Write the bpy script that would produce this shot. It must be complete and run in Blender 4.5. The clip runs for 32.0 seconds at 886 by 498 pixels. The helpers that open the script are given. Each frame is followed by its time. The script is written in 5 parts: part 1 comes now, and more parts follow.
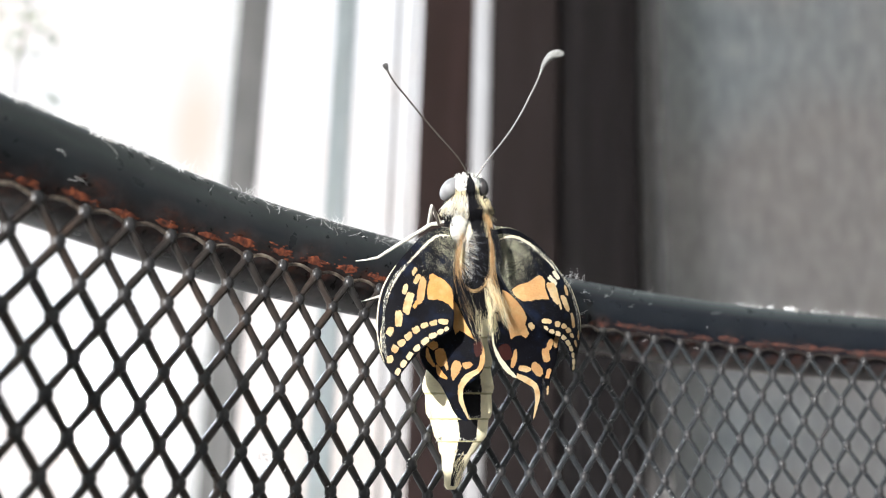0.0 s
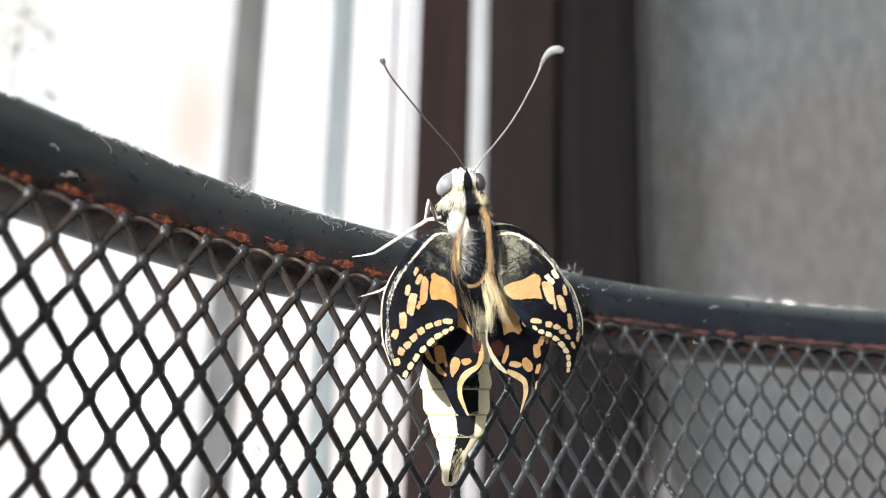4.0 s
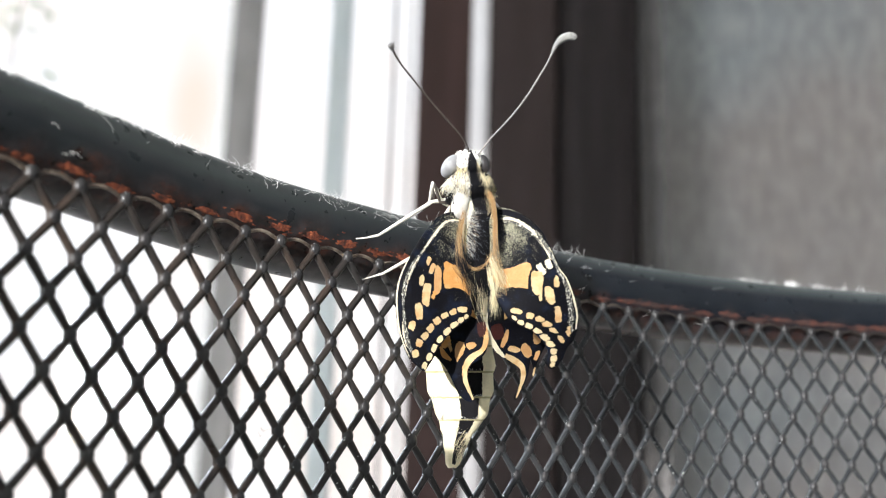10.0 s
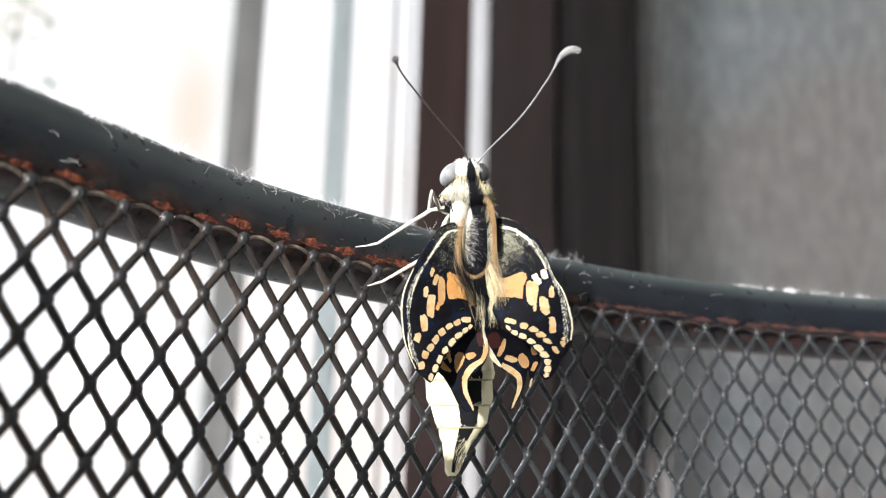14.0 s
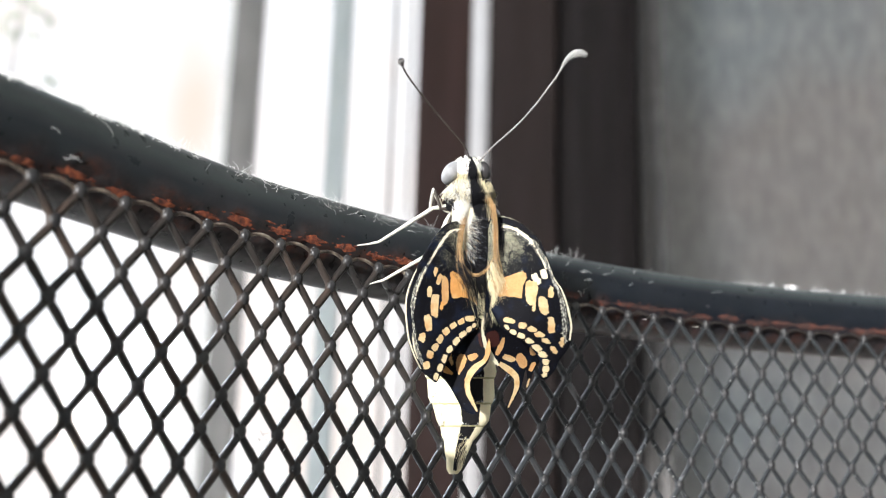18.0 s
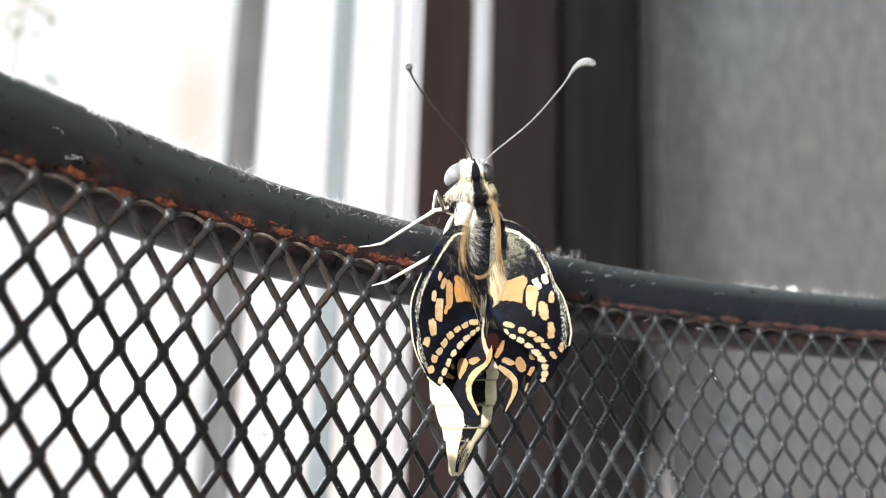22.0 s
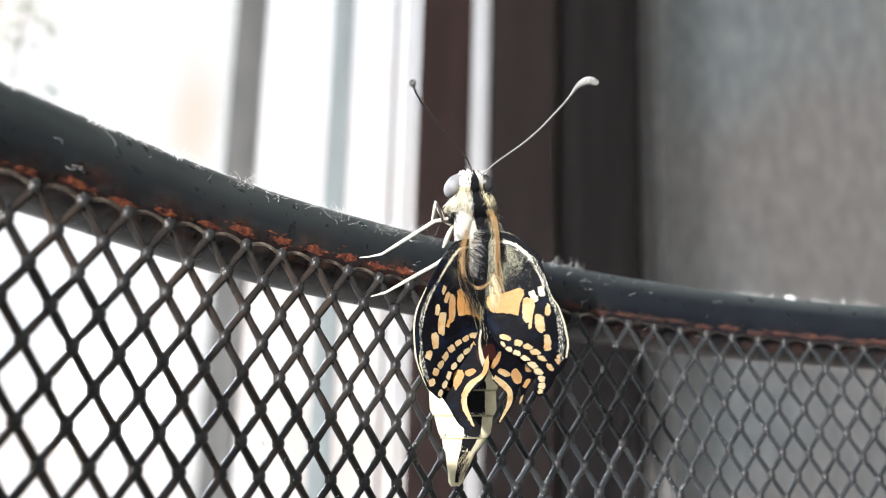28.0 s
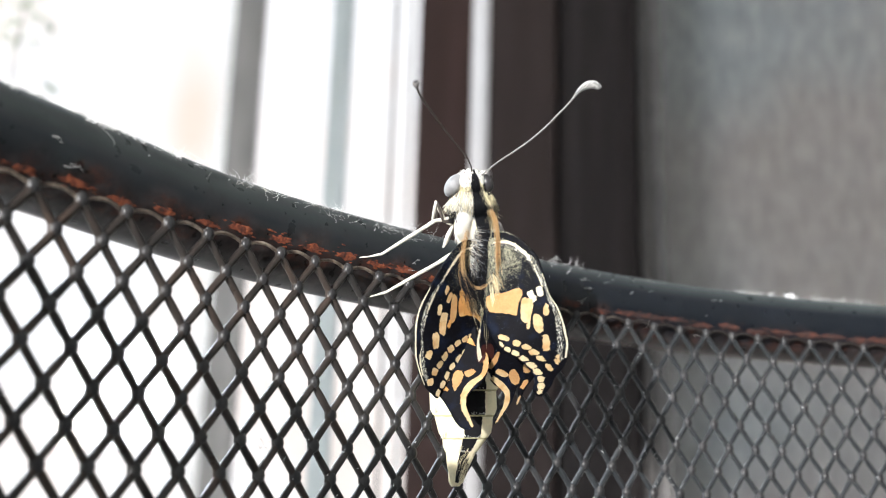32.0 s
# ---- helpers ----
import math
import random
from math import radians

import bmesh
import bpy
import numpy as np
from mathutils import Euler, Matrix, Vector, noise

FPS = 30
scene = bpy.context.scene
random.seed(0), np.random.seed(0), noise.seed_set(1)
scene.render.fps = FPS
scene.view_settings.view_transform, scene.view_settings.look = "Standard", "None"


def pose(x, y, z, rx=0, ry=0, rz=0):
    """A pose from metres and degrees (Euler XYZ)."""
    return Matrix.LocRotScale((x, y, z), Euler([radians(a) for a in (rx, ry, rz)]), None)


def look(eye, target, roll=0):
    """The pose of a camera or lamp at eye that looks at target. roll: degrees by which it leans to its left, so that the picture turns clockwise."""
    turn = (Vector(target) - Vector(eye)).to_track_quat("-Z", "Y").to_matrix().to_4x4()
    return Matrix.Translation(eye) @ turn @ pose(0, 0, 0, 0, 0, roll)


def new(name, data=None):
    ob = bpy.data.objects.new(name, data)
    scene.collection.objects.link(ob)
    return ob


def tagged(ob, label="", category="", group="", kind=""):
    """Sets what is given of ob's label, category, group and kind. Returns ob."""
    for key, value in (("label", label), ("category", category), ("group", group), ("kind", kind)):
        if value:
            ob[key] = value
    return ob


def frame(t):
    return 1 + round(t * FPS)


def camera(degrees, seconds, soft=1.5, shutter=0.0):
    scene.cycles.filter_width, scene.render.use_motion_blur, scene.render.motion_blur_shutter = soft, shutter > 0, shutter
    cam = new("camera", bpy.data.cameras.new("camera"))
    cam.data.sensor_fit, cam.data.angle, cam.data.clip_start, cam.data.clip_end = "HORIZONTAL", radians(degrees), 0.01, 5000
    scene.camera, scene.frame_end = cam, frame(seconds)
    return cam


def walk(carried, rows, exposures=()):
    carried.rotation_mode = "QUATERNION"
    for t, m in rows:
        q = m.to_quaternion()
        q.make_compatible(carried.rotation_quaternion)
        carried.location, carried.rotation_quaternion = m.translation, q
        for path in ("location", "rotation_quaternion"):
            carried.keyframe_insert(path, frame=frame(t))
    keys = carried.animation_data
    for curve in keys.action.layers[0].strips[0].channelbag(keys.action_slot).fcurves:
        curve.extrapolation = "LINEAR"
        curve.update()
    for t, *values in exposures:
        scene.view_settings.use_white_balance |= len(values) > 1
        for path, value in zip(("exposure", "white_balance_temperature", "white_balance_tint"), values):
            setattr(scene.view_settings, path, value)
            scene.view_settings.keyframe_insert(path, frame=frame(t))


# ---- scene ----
# A fresh swallowtail butterfly hangs inside a wire-mesh waste bin beside a sunny sliding window.
import functools

LENS = 47.07            # degrees across the picture
EYE = Vector((0.0, 0.0, 0.265))
cam = camera(LENS, 32.0, soft=1.1)
# close-up phone lens: sharp on the butterfly, soft on the window behind
cam.data.dof.use_dof = True
cam.data.dof.focus_distance = 0.081
cam.data.dof.aperture_fstop = 38.0

# seconds, pitch + 90, roll, yaw in degrees, drift of the hand-held camera in millimetres
PATH = (
    (0, 104.591, -1.778, 0.034, -0.095, -0.312, 0.006), (0.5, 104.556, -1.697, 0.010, -0.101, -0.258, -0.052),
    (1, 103.980, -1.785, 0.039, -0.124, 0.103, 0.003), (1.5, 104.079, -1.679, -0.009, -0.068, 0.036, 0.072),
    (2, 104.237, -1.717, -0.002, -0.094, -0.099, 0.015), (2.5, 104.281, -1.673, -0.008, -0.065, -0.062, 0.049),
    (3, 103.885, -1.634, -0.043, -0.112, 0.228, 0.053), (3.5, 104.088, -1.585, -0.021, 0.020, 0.138, 0.042),
    (5.5, 104.558, -1.541, -0.016, 0.057, -0.157, 0.028), (6, 104.198, -1.512, -0.017, 0.053, -0.010, 0.050),
    (6.5, 104.025, -1.568, -0.041, -0.077, 0.174, -0.019), (7, 103.690, -1.716, 0.026, -0.187, 0.339, -0.129),
    (7.5, 103.606, -1.780, -0.009, -0.246, 0.326, 0.059), (8, 103.521, -1.820, 0.041, -0.249, 0.351, 0.037),
    (8.5, 103.509, -1.741, 0.026, -0.229, 0.386, -0.081), (9, 103.382, -1.756, 0.029, -0.186, 0.440, -0.004),
    (9.5, 103.388, -1.746, 0.011, -0.135, 0.290, 0.119), (10, 103.264, -1.692, -0.026, -0.190, 0.385, 0.059),
    (10.5, 103.226, -1.748, -0.007, -0.259, 0.385, 0.015), (11, 103.370, -1.689, 0.010, -0.172, 0.350, -0.034),
    (11.5, 103.404, -1.665, -0.017, -0.152, 0.326, 0.061), (12, 103.557, -1.640, -0.037, -0.109, 0.260, 0.105),
    (12.5, 103.785, -1.694, -0.029, -0.189, 0.192, -0.013), (13, 104.000, -1.620, 0.000, 0.000, 0.000, -0.000),
    (13.5, 103.524, -1.660, -0.028, -0.129, 0.291, 0.069), (14, 103.614, -1.615, -0.012, -0.069, 0.275, 0.073),
    (14.5, 103.576, -1.562, -0.060, -0.023, 0.345, 0.108), (16.5, 103.430, -1.711, -0.028, -0.118, 0.279, 0.095),
    (17, 103.668, -1.621, -0.008, -0.093, 0.150, 0.010), (17.5, 103.621, -1.620, -0.037, -0.056, 0.205, 0.017),
    (18, 103.535, -1.583, 0.028, -0.089, 0.262, -0.068), (18.5, 103.384, -1.742, 0.024, -0.230, 0.355, -0.092),
    (19, 103.127, -1.766, 0.031, -0.354, 0.522, -0.123), (19.5, 102.886, -1.785, 0.016, -0.308, 0.603, 0.047),
    (20, 103.512, -1.711, 0.008, -0.194, 0.273, -0.029), (20.5, 103.628, -1.691, 0.011, -0.199, 0.227, -0.058),
    (21, 103.475, -1.698, 0.016, -0.173, 0.297, -0.016), (21.5, 103.603, -1.724, 0.008, -0.186, 0.205, -0.021),
    (22, 103.530, -1.764, 0.024, -0.203, 0.235, -0.007), (22.5, 103.528, -1.718, 0.040, -0.220, 0.322, -0.146),
    (23, 103.491, -1.782, 0.051, -0.234, 0.199, -0.048), (23.5, 103.646, -1.802, -0.001, -0.291, 0.202, -0.030),
    (24, 103.685, -1.775, 0.022, -0.264, 0.155, -0.051), (24.5, 103.307, -1.784, -0.022, -0.287, 0.390, 0.104),
    (25, 103.803, -1.724, 0.058, -0.228, 0.069, -0.111), (25.5, 104.023, -1.774, 0.011, -0.254, -0.048, -0.088),
    (27.5, 104.148, -1.599, 0.006, -0.088, -0.000, -0.187), (28, 104.057, -1.668, 0.017, -0.146, -0.013, -0.086),
    (28.5, 103.677, -1.694, 0.040, -0.224, 0.245, -0.171), (29, 103.690, -1.677, 0.048, -0.210, 0.239, -0.150),
    (29.5, 103.472, -1.579, 0.074, -0.169, 0.413, -0.296), (30, 103.616, -1.737, 0.054, -0.261, 0.185, -0.124),
    (30.5, 103.691, -1.745, 0.059, -0.275, 0.214, -0.183), (31, 103.907, -1.674, -0.010, -0.330, 0.189, -0.165),
    (31.5, 104.029, -1.721, -0.046, -0.200, -0.072, 0.102), (32, 103.940, -1.660, -0.006, -0.151, 0.132, 0.014),
)
walk(cam, [(t, pose(EYE.x + x / 1000, EYE.y + y / 1000, EYE.z + z / 1000, rx, ry, rz)) for t, rx, ry, rz, x, y, z in PATH],
     exposures=((0.0, 0.79, 6280, 12), (32.0, 0.79, 6280, 12)))

# ---- light ----
world = bpy.data.worlds.new("daylight")
scene.world = world
world.use_nodes = True
SUN_WAY = Vector((-0.43, -0.88, 0.16)).normalized()      # towards the sun
sky = world.node_tree.nodes.new("ShaderNodeTexSky")
sky.sky_type = "NISHITA"
sky.sun_disc = False
sky.sun_elevation = math.asin(SUN_WAY.z)
sky.sun_rotation = math.atan2(SUN_WAY.x, SUN_WAY.y)
world.node_tree.links.new(sky.outputs[0], world.node_tree.nodes["Background"].inputs[0])
world.node_tree.nodes["Background"].inputs[1].default_value = 0.12

sun = new("sun", bpy.data.lights.new("sun", "SUN"))
sun.data.energy, sun.data.angle, sun.data.color = 4.7, radians(0.45), (1.0, 0.97, 0.92)
sun.matrix_world = look(SUN_WAY * 5, (0, 0, 0))


def sky_lamp(name, eye, target, width, height, watts, colour):
    """An area lamp in an opening: the window's sky light, and the added fill."""
    ob = new(name, bpy.data.lights.new(name, "AREA"))
    ob.data.shape, ob.data.size, ob.data.size_y = "RECTANGLE", width, height
    ob.data.energy, ob.data.color = watts, colour
    ob.matrix_world = look(eye, target)
    return ob


# the west lamp is frontal fill, added at an unseen opening
sky_lamp("fill_light_west", (-1.43, -2.95, 0.68), (0.0, -0.1, 0.45), 0.66, 0.48, 36, (0.95, 0.98, 1.0))
sky_lamp("window_light_north", (-0.95, 0.70, 0.95), (-0.45, 0.0, 0.35), 1.0, 1.4, 30, (0.86, 0.94, 1.0))


# ---- materials ----
def material(name, colour, rough=0.6, metal=0.0, **more):
    """A principled material and a small tool kit for its nodes."""
    m = bpy.data.materials.new(name)
    m.use_nodes = True
    b = m.node_tree.nodes["Principled BSDF"]
    b.inputs["Base Color"].default_value = (*colour, 1)
    b.inputs["Roughness"].default_value = rough
    b.inputs["Metallic"].default_value = metal
    for key, value in more.items():
        b.inputs[key.replace("_", " ")].default_value = value
    return m


def node(m, kind, **values):
    n = m.node_tree.nodes.new(kind)
    for key, value in values.items():
        n.inputs[key.replace("_", " ")].default_value = value
    return n


def link(m, a, b):
    m.node_tree.links.new(a, b)


def coords(m, stretch=(1, 1, 1)):
    """Object coordinates in metres, stretched."""
    tex = node(m, "ShaderNodeTexCoord")
    mp = node(m, "ShaderNodeMapping", Scale=stretch)
    link(m, tex.outputs["Object"], mp.inputs["Vector"])
    return mp.outputs[0]


def noise_of(m, size, detail=3.0, stretch=(1, 1, 1), rough=0.5):
    """A noise with features of the given size in metres."""
    n = node(m, "ShaderNodeTexNoise", Scale=1.0 / size, Detail=detail, Roughness=rough)
    link(m, coords(m, stretch), n.inputs["Vector"])
    return n.outputs["Fac"]


def ramp(m, fac, stops):
    r = node(m, "ShaderNodeValToRGB")
    e = r.color_ramp.elements
    while len(e) < len(stops):
        e.new(0.5)
    for item, (at, c) in zip(e, stops):
        item.position, item.color = at, (*c, 1)
    link(m, fac, r.inputs[0])
    return r.outputs[0]


def mix(m, fac, a, b, blend="MIX"):
    x = node(m, "ShaderNodeMix")
    x.data_type, x.blend_type = "RGBA", blend
    for value, socket in ((fac, x.inputs["Factor"]), (a, x.inputs["A"]), (b, x.inputs["B"])):
        sockets = [s for s in x.inputs if s.name == socket.name and s.type in (("VALUE",) if socket.name == "Factor" else ("RGBA",))]
        if isinstance(value, (int, float)):
            sockets[0].default_value = value
        elif isinstance(value, tuple):
            sockets[0].default_value = (*value, 1)
        else:
            link(m, value, sockets[0])
    return [o for o in x.outputs if o.type == "RGBA"][0]


def set_in(m, name, value):
    link(m, value, m.node_tree.nodes["Principled BSDF"].inputs[name])
    return m


def relief(m, fac, depth, strength=1.0):
    b = node(m, "ShaderNodeBump", Strength=strength, Distance=depth)
    link(m, fac, b.inputs["Height"])
    set_in(m, "Normal", b.outputs[0])


def dust_and_sheen(m):
    """A thin film of grey dust on what faces up, with sky sheen painted in."""
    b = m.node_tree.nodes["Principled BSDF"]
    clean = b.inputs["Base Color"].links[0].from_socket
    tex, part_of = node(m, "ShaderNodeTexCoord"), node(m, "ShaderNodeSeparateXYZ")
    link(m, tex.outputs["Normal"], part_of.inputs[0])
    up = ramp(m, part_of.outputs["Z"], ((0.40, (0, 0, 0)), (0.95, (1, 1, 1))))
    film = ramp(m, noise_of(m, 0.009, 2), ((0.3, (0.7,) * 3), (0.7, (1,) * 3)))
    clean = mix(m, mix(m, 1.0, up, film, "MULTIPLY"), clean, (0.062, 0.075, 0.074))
    # window glare painted in: the side towards the window is paler
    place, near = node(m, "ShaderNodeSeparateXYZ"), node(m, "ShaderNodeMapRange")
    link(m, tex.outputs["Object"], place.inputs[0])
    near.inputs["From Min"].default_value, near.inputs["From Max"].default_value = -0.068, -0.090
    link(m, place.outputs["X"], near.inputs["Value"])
    glare_tone = ramp(m, noise_of(m, 0.004, 3, (1, 1, 2.0)), ((0.3, (0.78,) * 3), (0.7, (1,) * 3)))
    lies = ramp(m, part_of.outputs["Z"], ((0.02, (0.25,) * 3), (0.42, (1, 1, 1))))      # painted glare thins under the tube's belly, leaving a dark band
    glare_tone = mix(m, 1.0, glare_tone, lies, "MULTIPLY")
    set_in(m, "Base Color", mix(m, mix(m, 1.0, near.outputs[0], glare_tone, "MULTIPLY"), clean, (0.042, 0.049, 0.048)))


def enamel():
    m = material("dark_grey_enamel", (0.03, 0.034, 0.034), 0.44, Specular_IOR_Level=0.22)
    a, b = noise_of(m, 0.0011, 4), noise_of(m, 0.006, 3)
    set_in(m, "Base Color", mix(m, ramp(m, b, ((0.35, (0, 0, 0)), (0.75, (1, 1, 1)))), (0.0035, 0.005, 0.008), (0.006, 0.008, 0.012)))
    dust_and_sheen(m)
    set_in(m, "Roughness", ramp(m, a, ((0.3, (0.26, 0.26, 0.26)), (0.7, (0.38, 0.38, 0.38)))))
    relief(m, a, 0.00002)
    return m


def wire_paint():
    m = material("wire_enamel", (0.02, 0.02, 0.021), 0.4, Specular_IOR_Level=0.24)
    a = noise_of(m, 0.0008, 3)
    warm = ramp(m, noise_of(m, 0.004, 3), ((0.3, (0.017, 0.0155, 0.0145)), (0.52, (0.028, 0.023, 0.020)), (0.75, (0.054, 0.037, 0.028))))
    cold = ramp(m, noise_of(m, 0.004, 3), ((0.3, (0.017, 0.019, 0.021)), (0.60, (0.026, 0.029, 0.031)), (0.85, (0.046, 0.038, 0.034))))
    # browner beside the window with glare painted in, tinted sky-cool away from it
    tex, place, near = node(m, "ShaderNodeTexCoord"), node(m, "ShaderNodeSeparateXYZ"), node(m, "ShaderNodeMapRange")
    link(m, tex.outputs["Object"], place.inputs[0])
    near.inputs["From Min"].default_value, near.inputs["From Max"].default_value = -0.066, -0.084
    link(m, place.outputs["X"], near.inputs["Value"])
    set_in(m, "Base Color", mix(m, near.outputs[0], cold, warm))
    set_in(m, "Roughness", ramp(m, a, ((0.3, (0.26,) * 3), (0.7, (0.42,) * 3))))
    relief(m, a, 0.00005)
    return m


def bond_paint():
    m = material("glossy_bond_enamel", (0.02, 0.02, 0.021), 0.36, Specular_IOR_Level=0.44)
    set_in(m, "Base Color", ramp(m, noise_of(m, 0.003, 3), ((0.3, (0.014, 0.014, 0.015)), (0.7, (0.026, 0.025, 0.025)))))
    return m


def rust():
    m = material("orange_rust", (0.35, 0.08, 0.02), 0.9)
    set_in(m, "Base Color", ramp(m, noise_of(m, 0.0005, 5), ((0.3, (0.03, 0.010, 0.007)), (0.5, (0.15, 0.036, 0.014)), (0.75, (0.36, 0.095, 0.03)))))
    relief(m, noise_of(m, 0.0002, 4), 0.0001)
    return m


def plaster():
    m = material("grey_mottled_plaster", (0.3, 0.3, 0.3), 0.85)
    streak = noise_of(m, 0.010, 6, (1.3, 1, 0.42), 0.66)
    wide = noise_of(m, 0.25, 2)
    fine = ramp(m, streak, ((0.34, (0.210, 0.232, 0.243)), (0.50, (0.292, 0.313, 0.320)), (0.66, (0.390, 0.401, 0.402))))
    warm = ramp(m, streak, ((0.34, (0.246, 0.228, 0.221)), (0.50, (0.316, 0.294, 0.285)), (0.66, (0.390, 0.366, 0.354))))
    set_in(m, "Base Color", mix(m, ramp(m, wide, ((0.34, (0, 0, 0)), (0.54, (1, 1, 1)))), fine, warm))
    relief(m, streak, 0.004, 0.5)
    return m


def plain(name, colour, rough, spread=0.12, size=0.02, stretch=(1, 1, 1), metal=0.0, shine=0.5):
    """A paint or wood with faint uneven tone at two scales."""
    m = material(name, colour, rough, metal, Specular_IOR_Level=shine)
    lo = tuple(c * (1 - spread) for c in colour)
    hi = tuple(min(1, c * (1 + spread)) for c in colour)
    a, b = noise_of(m, size, 4, stretch), noise_of(m, size * 7, 2, stretch)
    tone = ramp(m, a, ((0.3, lo), (0.7, hi)))
    set_in(m, "Base Color", mix(m, ramp(m, b, ((0.35, (0.0,) * 3), (0.7, (0.5,) * 3))), tone, lo))
    relief(m, a, 0.0006, 0.3)
    return m


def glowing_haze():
    """Sunlit haze and pale house walls far outside the window, their brightness given as glow."""
    m = bpy.data.materials.new("glowing_outdoors")
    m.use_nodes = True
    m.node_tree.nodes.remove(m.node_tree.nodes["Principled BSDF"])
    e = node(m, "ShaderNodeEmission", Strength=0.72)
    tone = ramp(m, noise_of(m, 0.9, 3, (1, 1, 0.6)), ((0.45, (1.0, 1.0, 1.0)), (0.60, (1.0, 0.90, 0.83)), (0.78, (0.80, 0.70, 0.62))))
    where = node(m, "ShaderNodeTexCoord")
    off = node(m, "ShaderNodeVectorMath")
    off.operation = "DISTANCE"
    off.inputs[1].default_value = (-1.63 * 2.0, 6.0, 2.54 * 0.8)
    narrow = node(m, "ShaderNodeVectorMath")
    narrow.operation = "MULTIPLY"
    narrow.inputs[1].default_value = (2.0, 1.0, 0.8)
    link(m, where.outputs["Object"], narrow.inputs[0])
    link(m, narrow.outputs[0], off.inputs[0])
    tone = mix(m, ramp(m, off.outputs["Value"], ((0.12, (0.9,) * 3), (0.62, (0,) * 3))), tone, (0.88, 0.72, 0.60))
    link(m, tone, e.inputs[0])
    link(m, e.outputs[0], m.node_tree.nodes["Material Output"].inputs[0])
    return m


ENAMEL, WIRE, BOND, RUST, PLASTER = enamel(), wire_paint(), bond_paint(), rust(), plaster()
BROWN = plain("dark_brown_timber", (0.047, 0.027, 0.0235), 0.55, 0.2, 0.01, (1, 1, 0.1), shine=0.15)
DEEP_BROWN = plain("blackish_timber_and_shade", (0.0215, 0.0180, 0.0178), 0.6, 0.2, 0.01, (1, 1, 0.1), shine=0.1)
MID_BROWN = plain("brown_stained_timber", (0.038, 0.028, 0.0262), 0.6, 0.2, 0.01, (1, 1, 0.1), shine=0.1)
ALU_DARK = plain("weathered_grey_aluminium", (0.22, 0.21, 0.20), 0.5, 0.2, 0.012, (1, 1, 0.3), 0.2)
ALU_PALE = plain("pale_green_grey_aluminium", (0.42, 0.46, 0.46), 0.45, 0.12, 0.012, (1, 1, 0.3), 0.2)
WHITE = plain("white_window_paint", (0.80, 0.79, 0.77), 0.45, 0.05)
STRIP = plain("pale_sealing_strip", (0.78, 0.79, 0.79), 0.5, 0.08)
for key, value in (("Transmission Weight", 1.0), ("Roughness", 0.55), ("IOR", 1.15)):
    STRIP.node_tree.nodes["Principled BSDF"].inputs[key].default_value = value
WALL_PAINT = plain("off_white_wall_paint", (0.72, 0.71, 0.68), 0.8, 0.05, 0.05)
FLOOR_TILE = plain("beige_floor_tile", (0.46, 0.43, 0.39), 0.35, 0.1, 0.06)
HAZE = glowing_haze()


# ---- building tools ----
def mesh_from(name, verts, faces, mat, smooth=True):
    me = bpy.data.meshes.new(name)
    me.from_pydata(verts, [], faces)
    me.materials.append(mat)
    if smooth:
        me.polygons.foreach_set("use_smooth", [True] * len(me.polygons))
    me.update()
    return me


def part(name, shape, mat, parent, label=""):
    """Links a bmesh or a mesh as one mesh object under a thing."""
    if isinstance(shape, bmesh.types.BMesh):
        me = bpy.data.meshes.new(name)
        shape.to_mesh(me)
        shape.free()
        me.materials.append(mat)
    else:
        me = shape
    ob = new(name, me)
    ob.parent = parent
    return tagged(ob, label=label)


def slab(lo, hi, bevel=0.0):
    """A box between two corners with softened edges."""
    bm = bmesh.new()
    size = [b - a for a, b in zip(lo, hi)]
    mid = [(a + b) / 2 for a, b in zip(lo, hi)]
    bmesh.ops.create_cube(bm, size=1, matrix=Matrix.LocRotScale(mid, None, size))
    if bevel:
        bmesh.ops.bevel(bm, geom=bm.edges[:], offset=bevel, segments=2, profile=0.6, affect="EDGES")
    return bm


def joined(*bms):
    out = bms[0]
    for b in bms[1:]:
        me = bpy.data.meshes.new("joint")
        b.to_mesh(me)
        out.from_mesh(me)
        bpy.data.meshes.remove(me)
        b.free()
    return out


def structure(name, shape, mat, label):
    return tagged(part(name, shape, mat, None, label), category=name.split("_")[0], kind="structure")


def sweep(points, radii, sides=6, flat=1.0, frame_up=None, closed_ends=True):
    """Vertices and faces of a round tube along points; flat squeezes it along its second axis."""
    pts = [Vector(q) for q in points]
    n = len(pts)
    verts, faces = [], []
    ref = Vector(frame_up) if frame_up else None
    for k, q in enumerate(pts):
        way = (pts[min(k + 1, n - 1)] - pts[max(k - 1, 0)]).normalized()
        if ref is None:
            ref = way.orthogonal().normalized()
        a = (ref - way * ref.dot(way)).normalized()
        b = way.cross(a)
        if frame_up is None:
            ref = a
        r = radii[k] if isinstance(radii, (list, tuple)) else radii
        for s in range(sides):
            w = 2 * math.pi * s / sides
            verts.append(q + a * (r * math.cos(w)) * flat + b * (r * math.sin(w)))
    for k in range(n - 1):
        for s in range(sides):
            t = (s + 1) % sides
            faces.append((k * sides + s, k * sides + t, (k + 1) * sides + t, (k + 1) * sides + s))
    if closed_ends:
        faces.append(tuple(range(sides))[::-1])
        faces.append(tuple((n - 1) * sides + s for s in range(sides)))
    return verts, faces


def merged(pieces):
    """One vertex and face list out of several."""
    verts, faces = [], []
    for v, f in pieces:
        base = len(verts)
        verts.extend(v)
        faces.extend(tuple(i + base for i in q) for q in f)
    return verts, faces


# ---- the room ----
GLASS_Y = 0.60          # plane of the window
